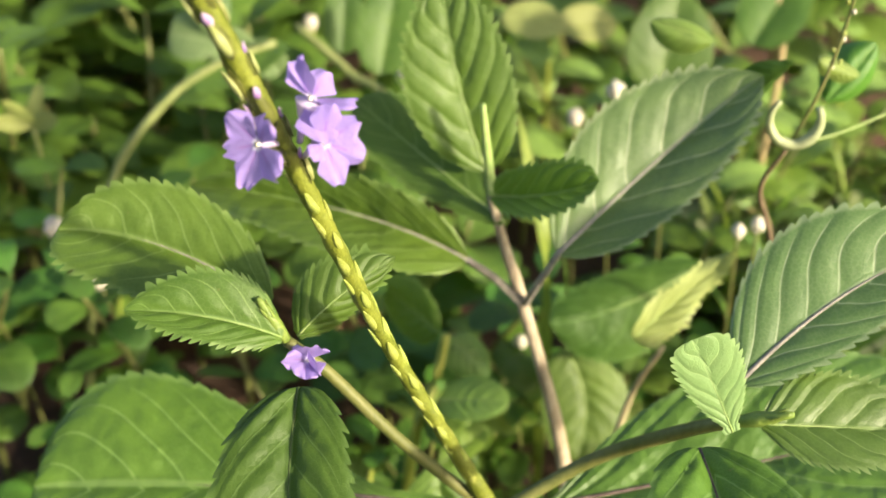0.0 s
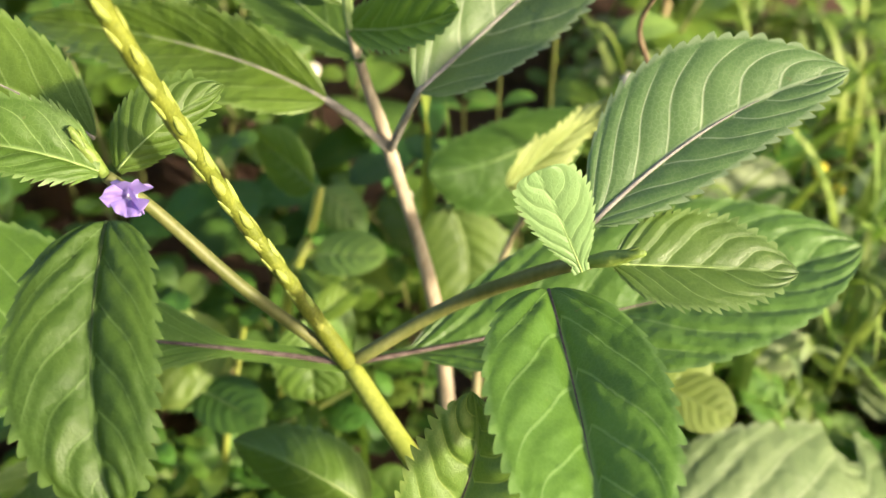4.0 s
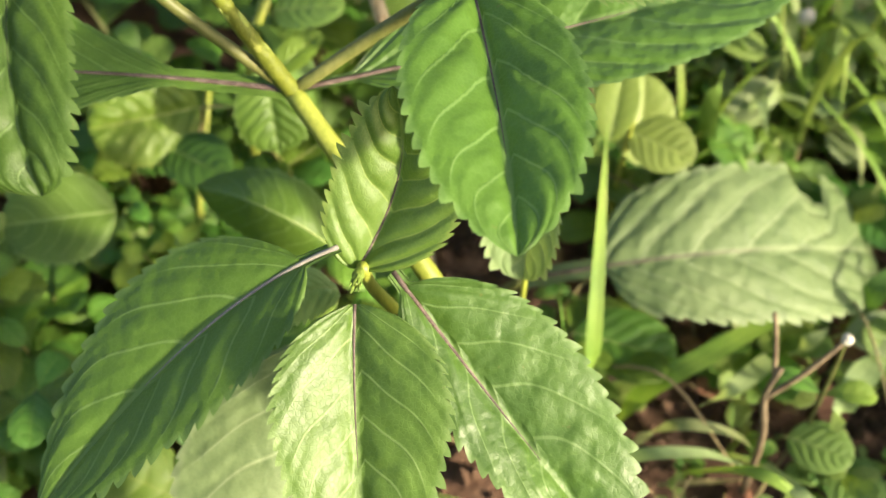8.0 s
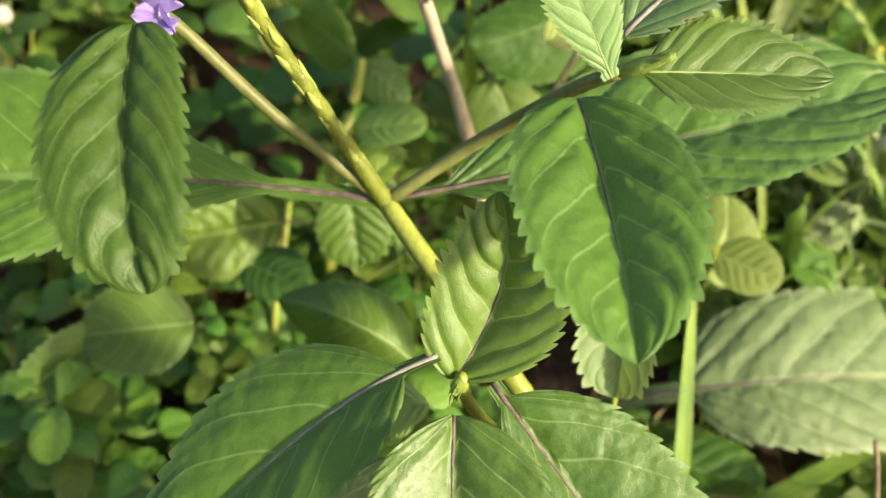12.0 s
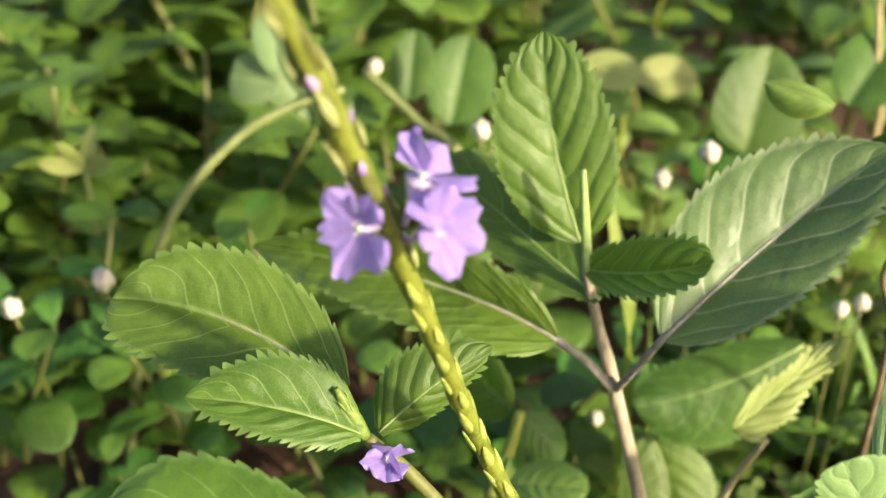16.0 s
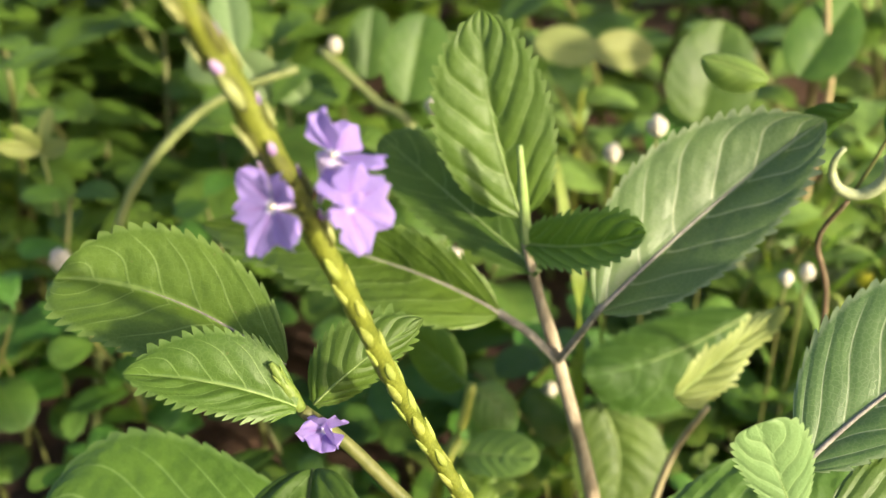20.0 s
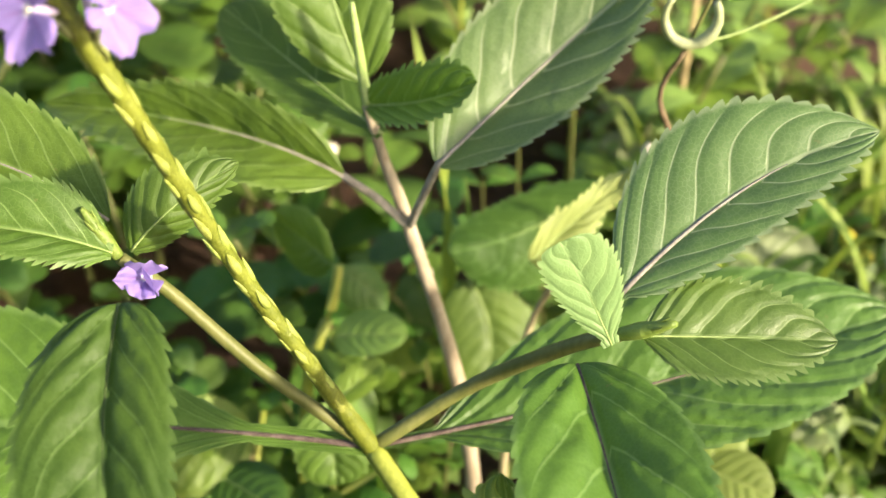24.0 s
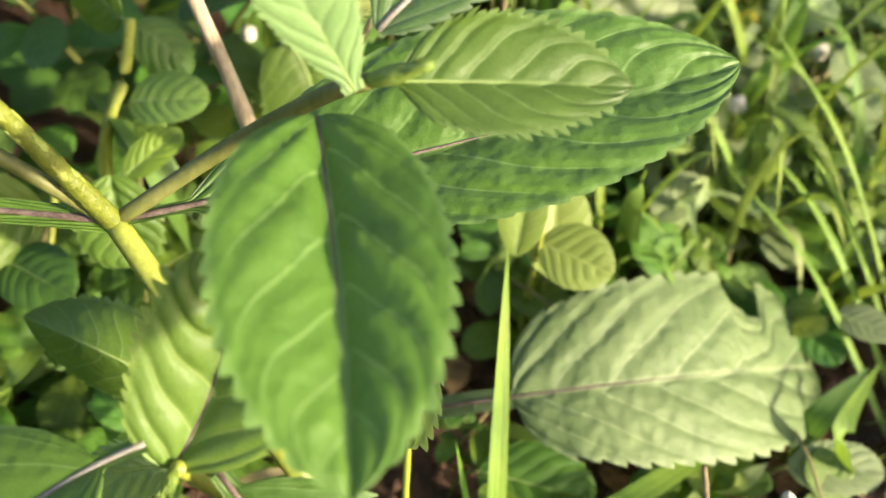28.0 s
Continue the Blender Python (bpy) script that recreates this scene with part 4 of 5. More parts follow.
def stand(kind, x, y, scale, turn=None, group="", lift=0.0, tilt=0.12):
    """Puts the first of a kind, or a copy of it, on the ground."""
    ob, label = kind
    a = random.uniform(0, 6.28) if turn is None else turn
    m = Matrix.Translation((x, y, ground_height(x, y) + lift)) @ Euler((random.uniform(-tilt, tilt), random.uniform(-tilt, tilt), a)).to_matrix().to_4x4() @ Matrix.Scale(scale, 4)
    if y > (0.34 if ob.name.startswith("weed") else 0.50):
        return far_away(ob, m)
    if ob.name in used:
        ob = copy_thing(ob, m)
    else:
        used.add(ob.name)
        ob.matrix_basis = m
    return tagged(ob, label, group=group)


rand = random.Random(7)


def keep_clear(x, y):
    """Bare places: under the pale leaf, round the stems, and where the camera looks past them."""
    return (0.070 < x < 0.205 and 0.13 < y < 0.235) or (x > -0.03 and x < 0.09 and y < 0.15)


# the thicket behind, dark and dense to the left, looser to the right
for k in range(235):
    y = 0.285 + 0.75 * rand.random() ** 1.15
    x = rand.uniform(-0.19 - 0.42 * (y - 0.2), 0.16 + 0.42 * (y - 0.2))
    if x > 0.10 and y < 0.36 and rand.random() < 0.5:
        continue
    left = x < 0.02
    pick = rand.choice((1, 1, 2, 2, 5, 5, 6, 0) if left else (0, 3, 3, 4, 6, 7, 1, 0))
    size = 0.75 + 0.9 * min(1, max(0, (y - 0.27) / 0.25)) * rand.uniform(0.5, 1.0)
    size *= 1.3 if left else 1.1
    stand(HERBS[pick], x, y, size, rand.uniform(0, 6.28), "weeds behind the plants")
# the near weeds on the shaded side
for k in range(46):
    x, y = rand.uniform(-0.16, 0.01), rand.uniform(0.135, 0.29)
    if x > -0.06 and y < 0.155:
        continue
    stand(HERBS[rand.choice((4, 0, 0, 6, 1))], x, y, rand.uniform(0.55, 0.85), rand.uniform(0, 6.28), "low weeds beside the plants")
# between the plants
for k in range(34):
    x, y = rand.uniform(0.0, 0.13), rand.uniform(0.20, 0.30)
    if keep_clear(x, y):
        continue
    stand(HERBS[rand.choice((4, 0, 2, 3, 7))], x, y, rand.uniform(0.5, 0.8), rand.uniform(0, 6.28), "low weeds beside the plants")
# the grassy side
for k in range(210):
    x, y = rand.uniform(0.10, 0.36), rand.uniform(0.165, 0.48)
    if keep_clear(x, y):
        continue
    if rand.random() < 0.5:
        stand(TUFTS[rand.choice((0, 1, 1, 2, 3))], x, y, rand.uniform(0.55, 0.95), rand.uniform(0, 6.28), "grass tufts")
    else:
        stand(HERBS[rand.choice((4, 7, 3, 0))], x, y, rand.uniform(0.45, 0.75), rand.uniform(0, 6.28), "low weeds in the grass")
for k in range(20):
    x, y = rand.uniform(0.09, 0.24), rand.uniform(0.05, 0.135)
    if x < 0.12 and y < 0.1:
        continue
    stand(TUFTS[rand.choice((1, 0, 3))] if rand.random() < 0.5 else HERBS[rand.choice((4, 7))], x, y, rand.uniform(0.35, 0.6), rand.uniform(0, 6.28), "sparse grass on bare soil")
for k in range(16):
    x, y = rand.uniform(-0.17, -0.045), rand.uniform(0.04, 0.14)
    stand(TUFTS[rand.choice((1, 0))] if rand.random() < 0.4 else HERBS[4], x, y, rand.uniform(0.3, 0.55), rand.uniform(0, 6.28), "sparse grass on bare soil")
for k in range(44):
    x, y = rand.uniform(0.085, 0.27), rand.uniform(0.212, 0.31)
    stand(HERBS[rand.choice((4, 0, 7, 3, 6))] if rand.random() < 0.7 else TUFTS[rand.choice((0, 1))], x, y, rand.uniform(0.38, 0.55), rand.uniform(0, 6.28), "low weeds in the grass")
for k in range(26):
    x, y = rand.uniform(-0.11, 0.03), rand.uniform(0.125, 0.21)
    stand(HERBS[rand.choice((4, 0, 2, 6))], x, y, rand.uniform(0.35, 0.55), rand.uniform(0, 6.28), "low weeds beside the plants")
for k in range(44):
    x, y = rand.uniform(0.085, 0.28), rand.uniform(0.095, 0.19)
    stand(HERBS[rand.choice((4, 7, 0))] if rand.random() < 0.45 else TUFTS[rand.choice((0, 1, 1, 3))], x, y, rand.uniform(0.26, 0.42), rand.uniform(0, 6.28), "low weeds in the grass")
for k in range(62):
    x, y = rand.uniform(0.075, 0.30), rand.uniform(0.125, 0.42)
    stand(ROSETTES[rand.choice((0, 1, 1, 0, 2))], x, y, rand.uniform(0.6, 1.0), rand.uniform(0, 6.28), "low rosettes on the soil")
for k in range(34):
    x, y = rand.uniform(-0.18, 0.03), rand.uniform(0.11, 0.30)
    stand(ROSETTES[rand.choice((0, 2, 2))], x, y, rand.uniform(0.6, 1.0), rand.uniform(0, 6.28), "low rosettes on the soil")
for k in range(36):
    x, y = rand.uniform(0.13, 0.30), rand.uniform(0.20, 0.40)
    stand(TUFTS[rand.choice((0, 2, 4, 4))], x, y, rand.uniform(0.6, 0.9), rand.uniform(0, 6.28), "grass tufts")
PALE_TUFTS = [(tuft(31, 5, 0.11, 0.0056, GRASS_GREY), "tuft of broad pale grey-green grass"), (tuft(32, 5, 0.09, 0.0075, GRASS_GREY), "tuft of pale arching grass blades"),
              (tuft(33, 6, 0.13, 0.0036, GRASS), "tuft of long bright grass")]
DUSTY = [(herb(41, 0.045, 3, 0.034, WEED_DUSTY), "low weed with dusty grey-green leaves"), (herb(42, 0.030, 3, 0.030, WEED_DUSTY, teeth=0.0006), "dusty pale rosette of rounded leaves")]
for k in range(34):
    x, y = rand.uniform(0.125, 0.33), rand.uniform(0.225, 0.47)
    stand(PALE_TUFTS[rand.choice((0, 1, 1, 2))], x, y, rand.uniform(0.55, 0.9), rand.uniform(0, 6.28), "pale grass tufts", 0.0, 0.35)
for k in range(52):
    x, y = rand.uniform(0.12, 0.32), rand.uniform(0.225, 0.44)
    stand(DUSTY[rand.choice((0, 1))], x, y, rand.uniform(0.65, 1.05), rand.uniform(0, 6.28), "dusty weeds in the grass")
for k in range(26):
    x, y = rand.uniform(0.13, 0.31), rand.uniform(0.225, 0.40)
    stand(HERBS[rand.choice((7, 3, 7))], x, y, rand.uniform(0.5, 0.75), rand.uniform(0, 6.28), "low weeds in the grass")
stand(FLOWERED, -0.115, 0.318, 0.9, 1.0, "white-headed weeds")
for k in range(8):
    y = rand.uniform(0.38, 0.7)
    stand(FLOWERED, rand.uniform(-0.22, 0.26), y, rand.uniform(0.9, 1.3), rand.uniform(0, 6.28), "white-headed weeds")
for k in range(14):
    x, y = rand.uniform(-0.10, 0.035), rand.uniform(0.13, 0.25)
    stand(ROSETTES[rand.choice((0, 0, 1))], x, y, rand.uniform(0.6, 0.9), rand.uniform(0, 6.28), "low rosettes on the soil", rand.uniform(0.0, 0.01))
for x, y, size in ((0.161, 0.120, 0.75), (0.191, 0.108, 0.7), (0.141, 0.150, 0.6)):
    stand(ROSETTES[1], x, y, size, rand.uniform(0, 6.28), "low rosettes on the soil")

for kind, x, y, size in ((3, -0.245, 0.545, 1.1), (7, -0.215, 0.560, 1.3), (3, -0.185, 0.545, 1.1), (7, -0.150, 0.530, 1.4), (3, -0.135, 0.555, 1.2), (7, -0.205, 0.470, 1.0),
                         (3, -0.165, 0.450, 1.1), (7, -0.185, 0.390, 1.0), (0, -0.215, 0.400, 1.1), (7, -0.135, 0.400, 0.95), (3, -0.240, 0.500, 1.0), (0, -0.170, 0.500, 1.2)):
    stand(HERBS[kind], x, y, size, 3.0 * size + 40 * x, "light weeds behind the plants")
for x, y, size in ((-0.155, 0.455, 1.3), (-0.225, 0.385, 1.2), (-0.125, 0.475, 1.2)):
    stand(DUSTY[0], x, y, size, 50 * x, "dusty weeds in the grass")


def surrounding_weeds():
    """The same low weeds all round, as plain folded leaves."""
    rng = np.random.RandomState(12)
    for mat, title in ((WEED, "low green weeds all round the plants"), (WEED_DARK, "dark low weeds all round the plants"), (GRASS, "grass all round the plants")):
        verts, faces, uvs = [], [], []
        for k in range(1300):
            d, a = 0.30 + 1.9 * abs(rng.normal()), rng.uniform(0, 6.283)
            x, y = d * math.cos(a), 0.25 + d * math.sin(a)
            if abs(x) < 0.30 + 0.45 * max(0, y - 0.1) and -0.10 < y < 1.05 or math.hypot(x, y) < 0.22:
                continue
            z, grow = ground_height(x, y), 1.0 + 0.5 * d
            for h in range(14):
                b = rng.uniform(0, 6.283)
                way = np.array([math.cos(b), math.sin(b), 0.0])
                side = np.array([-way[1], way[0], 0.0])
                long = rng.uniform(0.025, 0.045) * grow
                wide = long * (0.28 if mat is not GRASS else 0.07)
                if mat is GRASS:
                    long *= 2.0
                foot = np.array([x, y, z + rng.uniform(0.0, 0.05) * grow * (mat is not GRASS)]) + way * 0.008
                mid, tip = foot + way * long * 0.5 + (0, 0, long * 0.35), foot + way * long + (0, 0, long * rng.uniform(-0.1, 0.35))
                n = len(verts)
                verts += [foot, mid + side * wide + (0, 0, wide * 0.3), mid, mid - side * wide + (0, 0, wide * 0.3), tip]
                uvs += [(0.0, 0.5), (0.5, 0.0), (0.5, 0.5), (0.5, 1.0), (1.0, 0.5)]
                faces += [(n, n + 1, n + 2), (n, n + 2, n + 3), (n + 1, n + 4, n + 2), (n + 2, n + 4, n + 3)]
        ob = new("surrounding_weeds", mesh("surrounding_weeds", verts, faces, mat, uvs, veins=[(8.5, 0.005)] * len(verts)))
        tagged(ob, title, "weeds", kind="stuff")


surrounding_weeds()
for mat, (v, f, a, b, _) in FAR.items():
    ob = new("distant_weeds", mesh("distant_weeds", np.vstack(v), f, mat, np.vstack(a), veins=np.vstack(b)))
    tagged(ob, "thicket of small green weeds farther back", "weeds", kind="stuff")


# ---- single things among the weeds ----
def stalked(name, label, category, base, points, radii, mat):
    ob = thing(name, base, label, category)
    part("stalk", tube("stalk", points, radii, mat, 20, 8, 0.03), ob)
    return ob


def spread(parent, centre, toward, across, mat, rib=None, label="", **form):
    """A leaf given by its middle, the way to its tip, and the way to its margin."""
    c, t, a = (np.array(p, float) for p in (centre, toward, across))
    up = unit(np.cross(t, a)) * np.linalg.norm(a)
    up = up if up[2] > 0 else -up
    form.setdefault("quilt", 0.0003)
    return leaf(parent, c - t, c + up * 0.06, c + t - up * 0.1, c + a + up * 0.22, c - a + up * 0.22, mat, rib, label, **form)


arch = stalked("arching_stem", "smooth yellow-green stem arching over dark weeds", "stem", (-0.145, 0.300, GROUND),
               [(-0.145, 0.300, 0.015), (-0.131, 0.317, 0.095), (-0.1182, 0.329, 0.138), (-0.098, 0.342, 0.161), (-0.0796, 0.3505, 0.1708), (-0.060, 0.356, 0.176)], [0.0019, 0.0017, 0.0014], STEM_DULL)
for place, tip, edge in (((-0.0905, 0.3970, 0.1730), (-0.002, 0.006, 0.010), (0.008, 0.0, 0.001)), ((-0.0990, 0.3950, 0.1580), (-0.010, 0.002, 0.001), (0.001, 0.005, 0.008)),
                         ((-0.0830, 0.3930, 0.1530), (0.006, -0.002, -0.008), (0.008, 0.002, 0.005)), ((-0.0700, 0.3915, 0.1510), (0.005, -0.002, -0.006), (0.006, 0.001, 0.004))):
    spread(arch, place, tip, edge, LEAF_PALE, None, "pale yellow-green rounded leaflet", teeth=12, tooth=0.0, seed=61, shape=(0.4, 0.32))

round_weed = stalked("round_leaved_weed", "weed with paired round grey-green leaves", "weed", (-0.025, 0.400, GROUND),
                     [(-0.025, 0.400, 0.015), (-0.022, 0.402, 0.09), (-0.026, 0.404, 0.150)], [0.0014, 0.0010], STEM)
for place, tip, edge in (((-0.0216, 0.3952, 0.1600), (0.003, 0.010, 0.014), (0.013, 0.001, 0.0)), ((-0.0420, 0.4270, 0.1500), (0.001, 0.008, 0.012), (0.009, 0.001, 0.0)),
                         ((-0.0200, 0.3900, 0.1350), (0.004, 0.006, -0.012), (0.013, 0.001, 0.002))):
    spread(round_weed, place, tip, edge, WEED_DARK, None, "", shape=(0.45, 0.45), teeth=12, tooth=0.0, seed=63)

yellow_leaf = stalked("yellow_leaved_weed", "weed with bright yellow-green leaves", "weed", (0.050, 0.450, GROUND), [(0.050, 0.450, 0.015), (0.048, 0.449, 0.135)], [0.0013, 0.0010], STEM)
for place, tip, edge in (((0.0400, 0.4457, 0.1400), (-0.014, 0.002, 0.002), (0.0, 0.007, 0.006)), ((0.0640, 0.4470, 0.1380), (0.014, 0.002, -0.001), (0.0, 0.007, 0.006))):
    spread(yellow_leaf, place, tip, edge, LEAF_YELLOW, None, "", teeth=10, tooth=0.0, seed=64)

heart_weed = stalked("heart_leaved_weed", "weed with large heart-shaped light green leaves", "weed", (0.095, 0.400, GROUND), [(0.095, 0.400, 0.015), (0.094, 0.404, 0.125)], [0.0015, 0.0010], STEM)
for place, tip, edge in (((0.0929, 0.4060, 0.1500), (0.004, 0.010, 0.018), (0.018, 0.0, 0.0)), ((0.1350, 0.4100, 0.1640), (0.010, 0.010, 0.012), (0.014, -0.004, 0.0)), ((0.0800, 0.4020, 0.1260), (-0.006, -0.002, -0.012), (0.012, 0.0, 0.0))):
    spread(heart_weed, place, tip, edge, WEED_DARK, None, "", shape=(0.4, 0.55), teeth=12, tooth=0.0, seed=65)

# the tangled climber on a dry brown stem
climber = stalked("climbing_weed", "thin brown-stemmed climber with a ring-shaped tendril", "weed", (0.104, 0.252, GROUND),
                  [(0.104, 0.252, 0.015), (0.098, 0.249, 0.12), (0.0930, 0.2460, 0.1688), (0.0856, 0.2431, 0.1904), (0.0890, 0.2400, 0.2050)],
                  [0.0010, 0.0009, 0.0008, 0.0006], TWIG)
part("upper_stem", tube("upper_stem", [(0.0890, 0.2400, 0.2050), (0.0945, 0.2405, 0.2230), (0.0985, 0.2440, 0.2430), (0.1000, 0.2480, 0.2640)], [0.0005, 0.0005, 0.0003], STEM_OLIVE, 14, 6, 0.05), climber, "thin olive stem tip")
ring = [(0.0886 + 0.0060 * math.cos(a), 0.2372 - 0.0012 * math.cos(a), 0.2158 + 0.0072 * math.sin(a)) for a in np.linspace(-3.9, 0.6, 14)]
part("tendril", tube("tendril", ring, [0.0006, 0.0012, 0.0016, 0.0009], TENDRIL, 28, 8, 0.08), climber, "pale green curled tendril")
part("tendril", tube("tendril", [(0.0905, 0.2400, 0.2080), (0.1000, 0.2420, 0.2080), (0.1160, 0.2460, 0.2130), (0.1330, 0.2520, 0.2200)], [0.0003, 0.0004, 0.0003], RIB_PALE, 16, 6), climber)
for place, tip, edge, mat in (((0.1075, 0.2560, 0.2190), (0.006, 0.003, 0.007), (0.006, -0.002, -0.003), WEED), ((0.0840, 0.2500, 0.2170), (-0.004, 0.003, -0.009), (0.006, 0.001, 0.003), WEED_DARK),
                              ((0.0640, 0.2680, 0.2250), (-0.008, 0.003, 0.0015), (0.001, 0.004, 0.003), WEED_LIGHT), ((0.0985, 0.2470, 0.2260), (-0.004, -0.001, 0.002), (0.001, 0.002, 0.002), WEED_LIGHT),
                              ((0.1020, 0.2480, 0.2240), (0.005, 0.001, -0.002), (0.001, 0.002, 0.002), WEED_LIGHT)):
    spread(climber, place, tip, edge, mat, None, "", teeth=12, tooth=0.0, seed=66, arch=0.6, droop=0.9)
for k in range(16):
    z = 0.228 + 0.0024 * k
    part("flower_bud", head_mesh(70 + k, (0.0965 + 0.0012 * math.sin(k * 2.4) + 0.1 * (z - 0.228), 0.2412 + 0.0012 * math.cos(k * 2.4) + 0.17 * (z - 0.228), z), 0.0006, CALYX if k % 3 else WHITE_HEAD), climber)

# stems that cross the thicket
stalked("leaning_stem", "dull green stem leaning behind the flowers", "stem", (-0.008, 0.365, GROUND), [(-0.0056, 0.3650, 0.015), (-0.0176, 0.3700, 0.1319), (-0.0367, 0.3850, 0.1475), (-0.0584, 0.4000, 0.1609)], [0.0022, 0.0020, 0.0016], STEM_DULL)
stalked("dry_stem", "thin upright pale dry stem in the thicket", "stem", (0.138, 0.400, GROUND), [(0.1383, 0.4000, 0.015), (0.1383, 0.4000, 0.1394), (0.1360, 0.4100, 0.1630), (0.1339, 0.4200, 0.1860)], [0.0015, 0.0013, 0.0010], GRASS_DRY)
sprig = stalked("pale_sprig", "small sprig of narrow pale yellow-green leaves", "weed", (-0.150, 0.345, GROUND), [(-0.1505, 0.3450, 0.015), (-0.1505, 0.3450, 0.0889), (-0.1505, 0.3450, 0.1481)], [0.0012, 0.0008], STEM_DULL)
for tip, edge in (((-0.007, -0.002, 0.002), (0.001, 0.001, 0.003)), ((0.006, -0.003, 0.003), (0.000, 0.002, 0.003)), ((-0.003, -0.003, 0.007), (0.003, 0.000, 0.001)), ((0.002, 0.003, 0.007), (0.003, -0.001, 0.000))):
    spread(sprig, (-0.1505 + tip[0], 0.3450 + tip[1], 0.1481 + tip[2]), tip, edge, LEAF_YELLOW, None, "", teeth=8, tooth=0.0, seed=91)

# round white flower heads on thin stalks
for k, (x, y, z, r) in enumerate(((0.059, 0.328, 0.172, 0.0031), (0.047, 0.336, 0.157, 0.0029), (-0.006, 0.345, 0.1050, 0.0028), (0.028, 0.291, 0.090, 0.0024), (-0.0133, 0.3558, 0.162, 0.0032),
                                  (0.0993, 0.294, 0.138, 0.0022), (0.1060, 0.296, 0.139, 0.0024), (0.078, 0.325, 0.163, 0.0022), (-0.133, 0.300, 0.135, 0.0034), (-0.118, 0.290, 0.120, 0.003), (0.150, 0.131, 0.089, 0.0015),
                                  (-0.160, 0.290, 0.130, 0.003), (0.178, 0.270, 0.075, 0.0028), (0.215, 0.300, 0.07, 0.003))):
    foot = ground_height(x + 0.006, y + 0.004)
    ob = thing("white_flower", (x + 0.006, y + 0.004, foot), "round white flower head on a thin green stalk", "flower", "white flower heads")
    part("stalk", tube("stalk", [(x + 0.006, y + 0.004, foot - 0.005), (x + 0.004, y + 0.003, (foot + z) / 2), (x, y, z - r * 0.5)], [0.0006, 0.0005], STEM_OLIVE, 10, 6), ob)
    part("flower_head", head_mesh(100 + k, (x, y, z), r, WHITE_HEAD), ob)
    for s in (-1, 1):
        rr = np.random.RandomState(k * 2 + s + 5)
        part("leaf", small_leaf(rr, (x + 0.004, y + 0.003, (foot + z) / 2), (s, rr.uniform(-0.5, 0.5), 0.4), 0.016, 0.008, WEED), ob)
for k, (x, y, z) in enumerate(((0.190, 0.330, 0.070), (0.196, 0.322, 0.066), (0.150, 0.355, 0.090))):
    foot = ground_height(x, y)
    ob = thing("yellow_flower", (x, y, foot), "tiny yellow flower on a thin stalk", "flower", "yellow flowers")
    part("stalk", tube("stalk", [(x, y, foot - 0.005), (x + 0.002, y, z)], [0.0005, 0.0004], STEM, 6, 6), ob)
    part("flower_head", head_mesh(140 + k, (x + 0.002, y, z), 0.0028, YELLOW_FLOWER), ob)


def lone_blade(points, width, mat, label, fold=0.25):
    ob = thing("grass_shoot", points[0], label, "grass", "single grass blades")
    part("blade", grass_blade(points, width, mat, 22, fold), ob)
    return ob


lone_blade([(0.0895, 0.1400, 0.025), (0.0885, 0.1450, 0.0620), (0.0900, 0.1640, 0.0900), (0.0915, 0.1835, 0.1175)], 0.0052, GRASS, "upright green grass blade before the pale leaf")
lone_blade([(0.0850, 0.1420, 0.025), (0.0830, 0.1470, 0.0500), (0.0790, 0.1560, 0.0780)], 0.0050, GRASS, "short green grass blade before the pale leaf")
lone_blade([(0.0980, 0.1420, 0.020), (0.1050, 0.1450, 0.0380), (0.1236, 0.1507, 0.0500), (0.1589, 0.1708, 0.0440), (0.1900, 0.1860, 0.0300)], 0.0085, GRASS, "broad grass blade bent over the soil", 0.08)
lone_blade([(0.1030, 0.0880, 0.022), (0.1120, 0.0960, 0.0420), (0.1320, 0.1060, 0.0430), (0.1500, 0.1020, 0.0240)], 0.0050, GRASS, "arched grey-green grass blade")
for a, b, w in (((0.1740, 0.2651, 0.0780), (0.2188, 0.1984, 0.0260), 0.0046), ((0.1800, 0.2706, 0.0860), (0.2239, 0.2019, 0.0260), 0.0040), ((0.1688, 0.2560, 0.0681), (0.2125, 0.1776, 0.0260), 0.0035),
                ((0.1780, 0.2700, 0.1100), (0.2250, 0.2100, 0.0300), 0.0050), ((0.1374, 0.2314, 0.0479), (0.2098, 0.2057, 0.0260), 0.0042), ((0.1700, 0.2900, 0.0950), (0.2350, 0.2650, 0.0350), 0.0065)):
    lone_blade([(b[0] + 0.004, b[1] - 0.004, 0.02), b, ((a[0] + b[0]) / 2, (a[1] + b[1]) / 2, (a[2] + b[2]) / 2 + 0.012), a], w, GRASS, "long bright green grass blade")
lone_blade([(0.036, 0.274, 0.022), (0.0341, 0.2828, 0.1296), (0.0290, 0.3000, 0.1560), (0.0235, 0.3180, 0.1780)], 0.0068, GRASS, "upright yellow-green grass blade between the stems")
lone_blade([(0.046, 0.268, 0.022), (0.0430, 0.2760, 0.1000), (0.0400, 0.2860, 0.1380)], 0.0060, GRASS, "upright yellow-green grass blade between the stems")

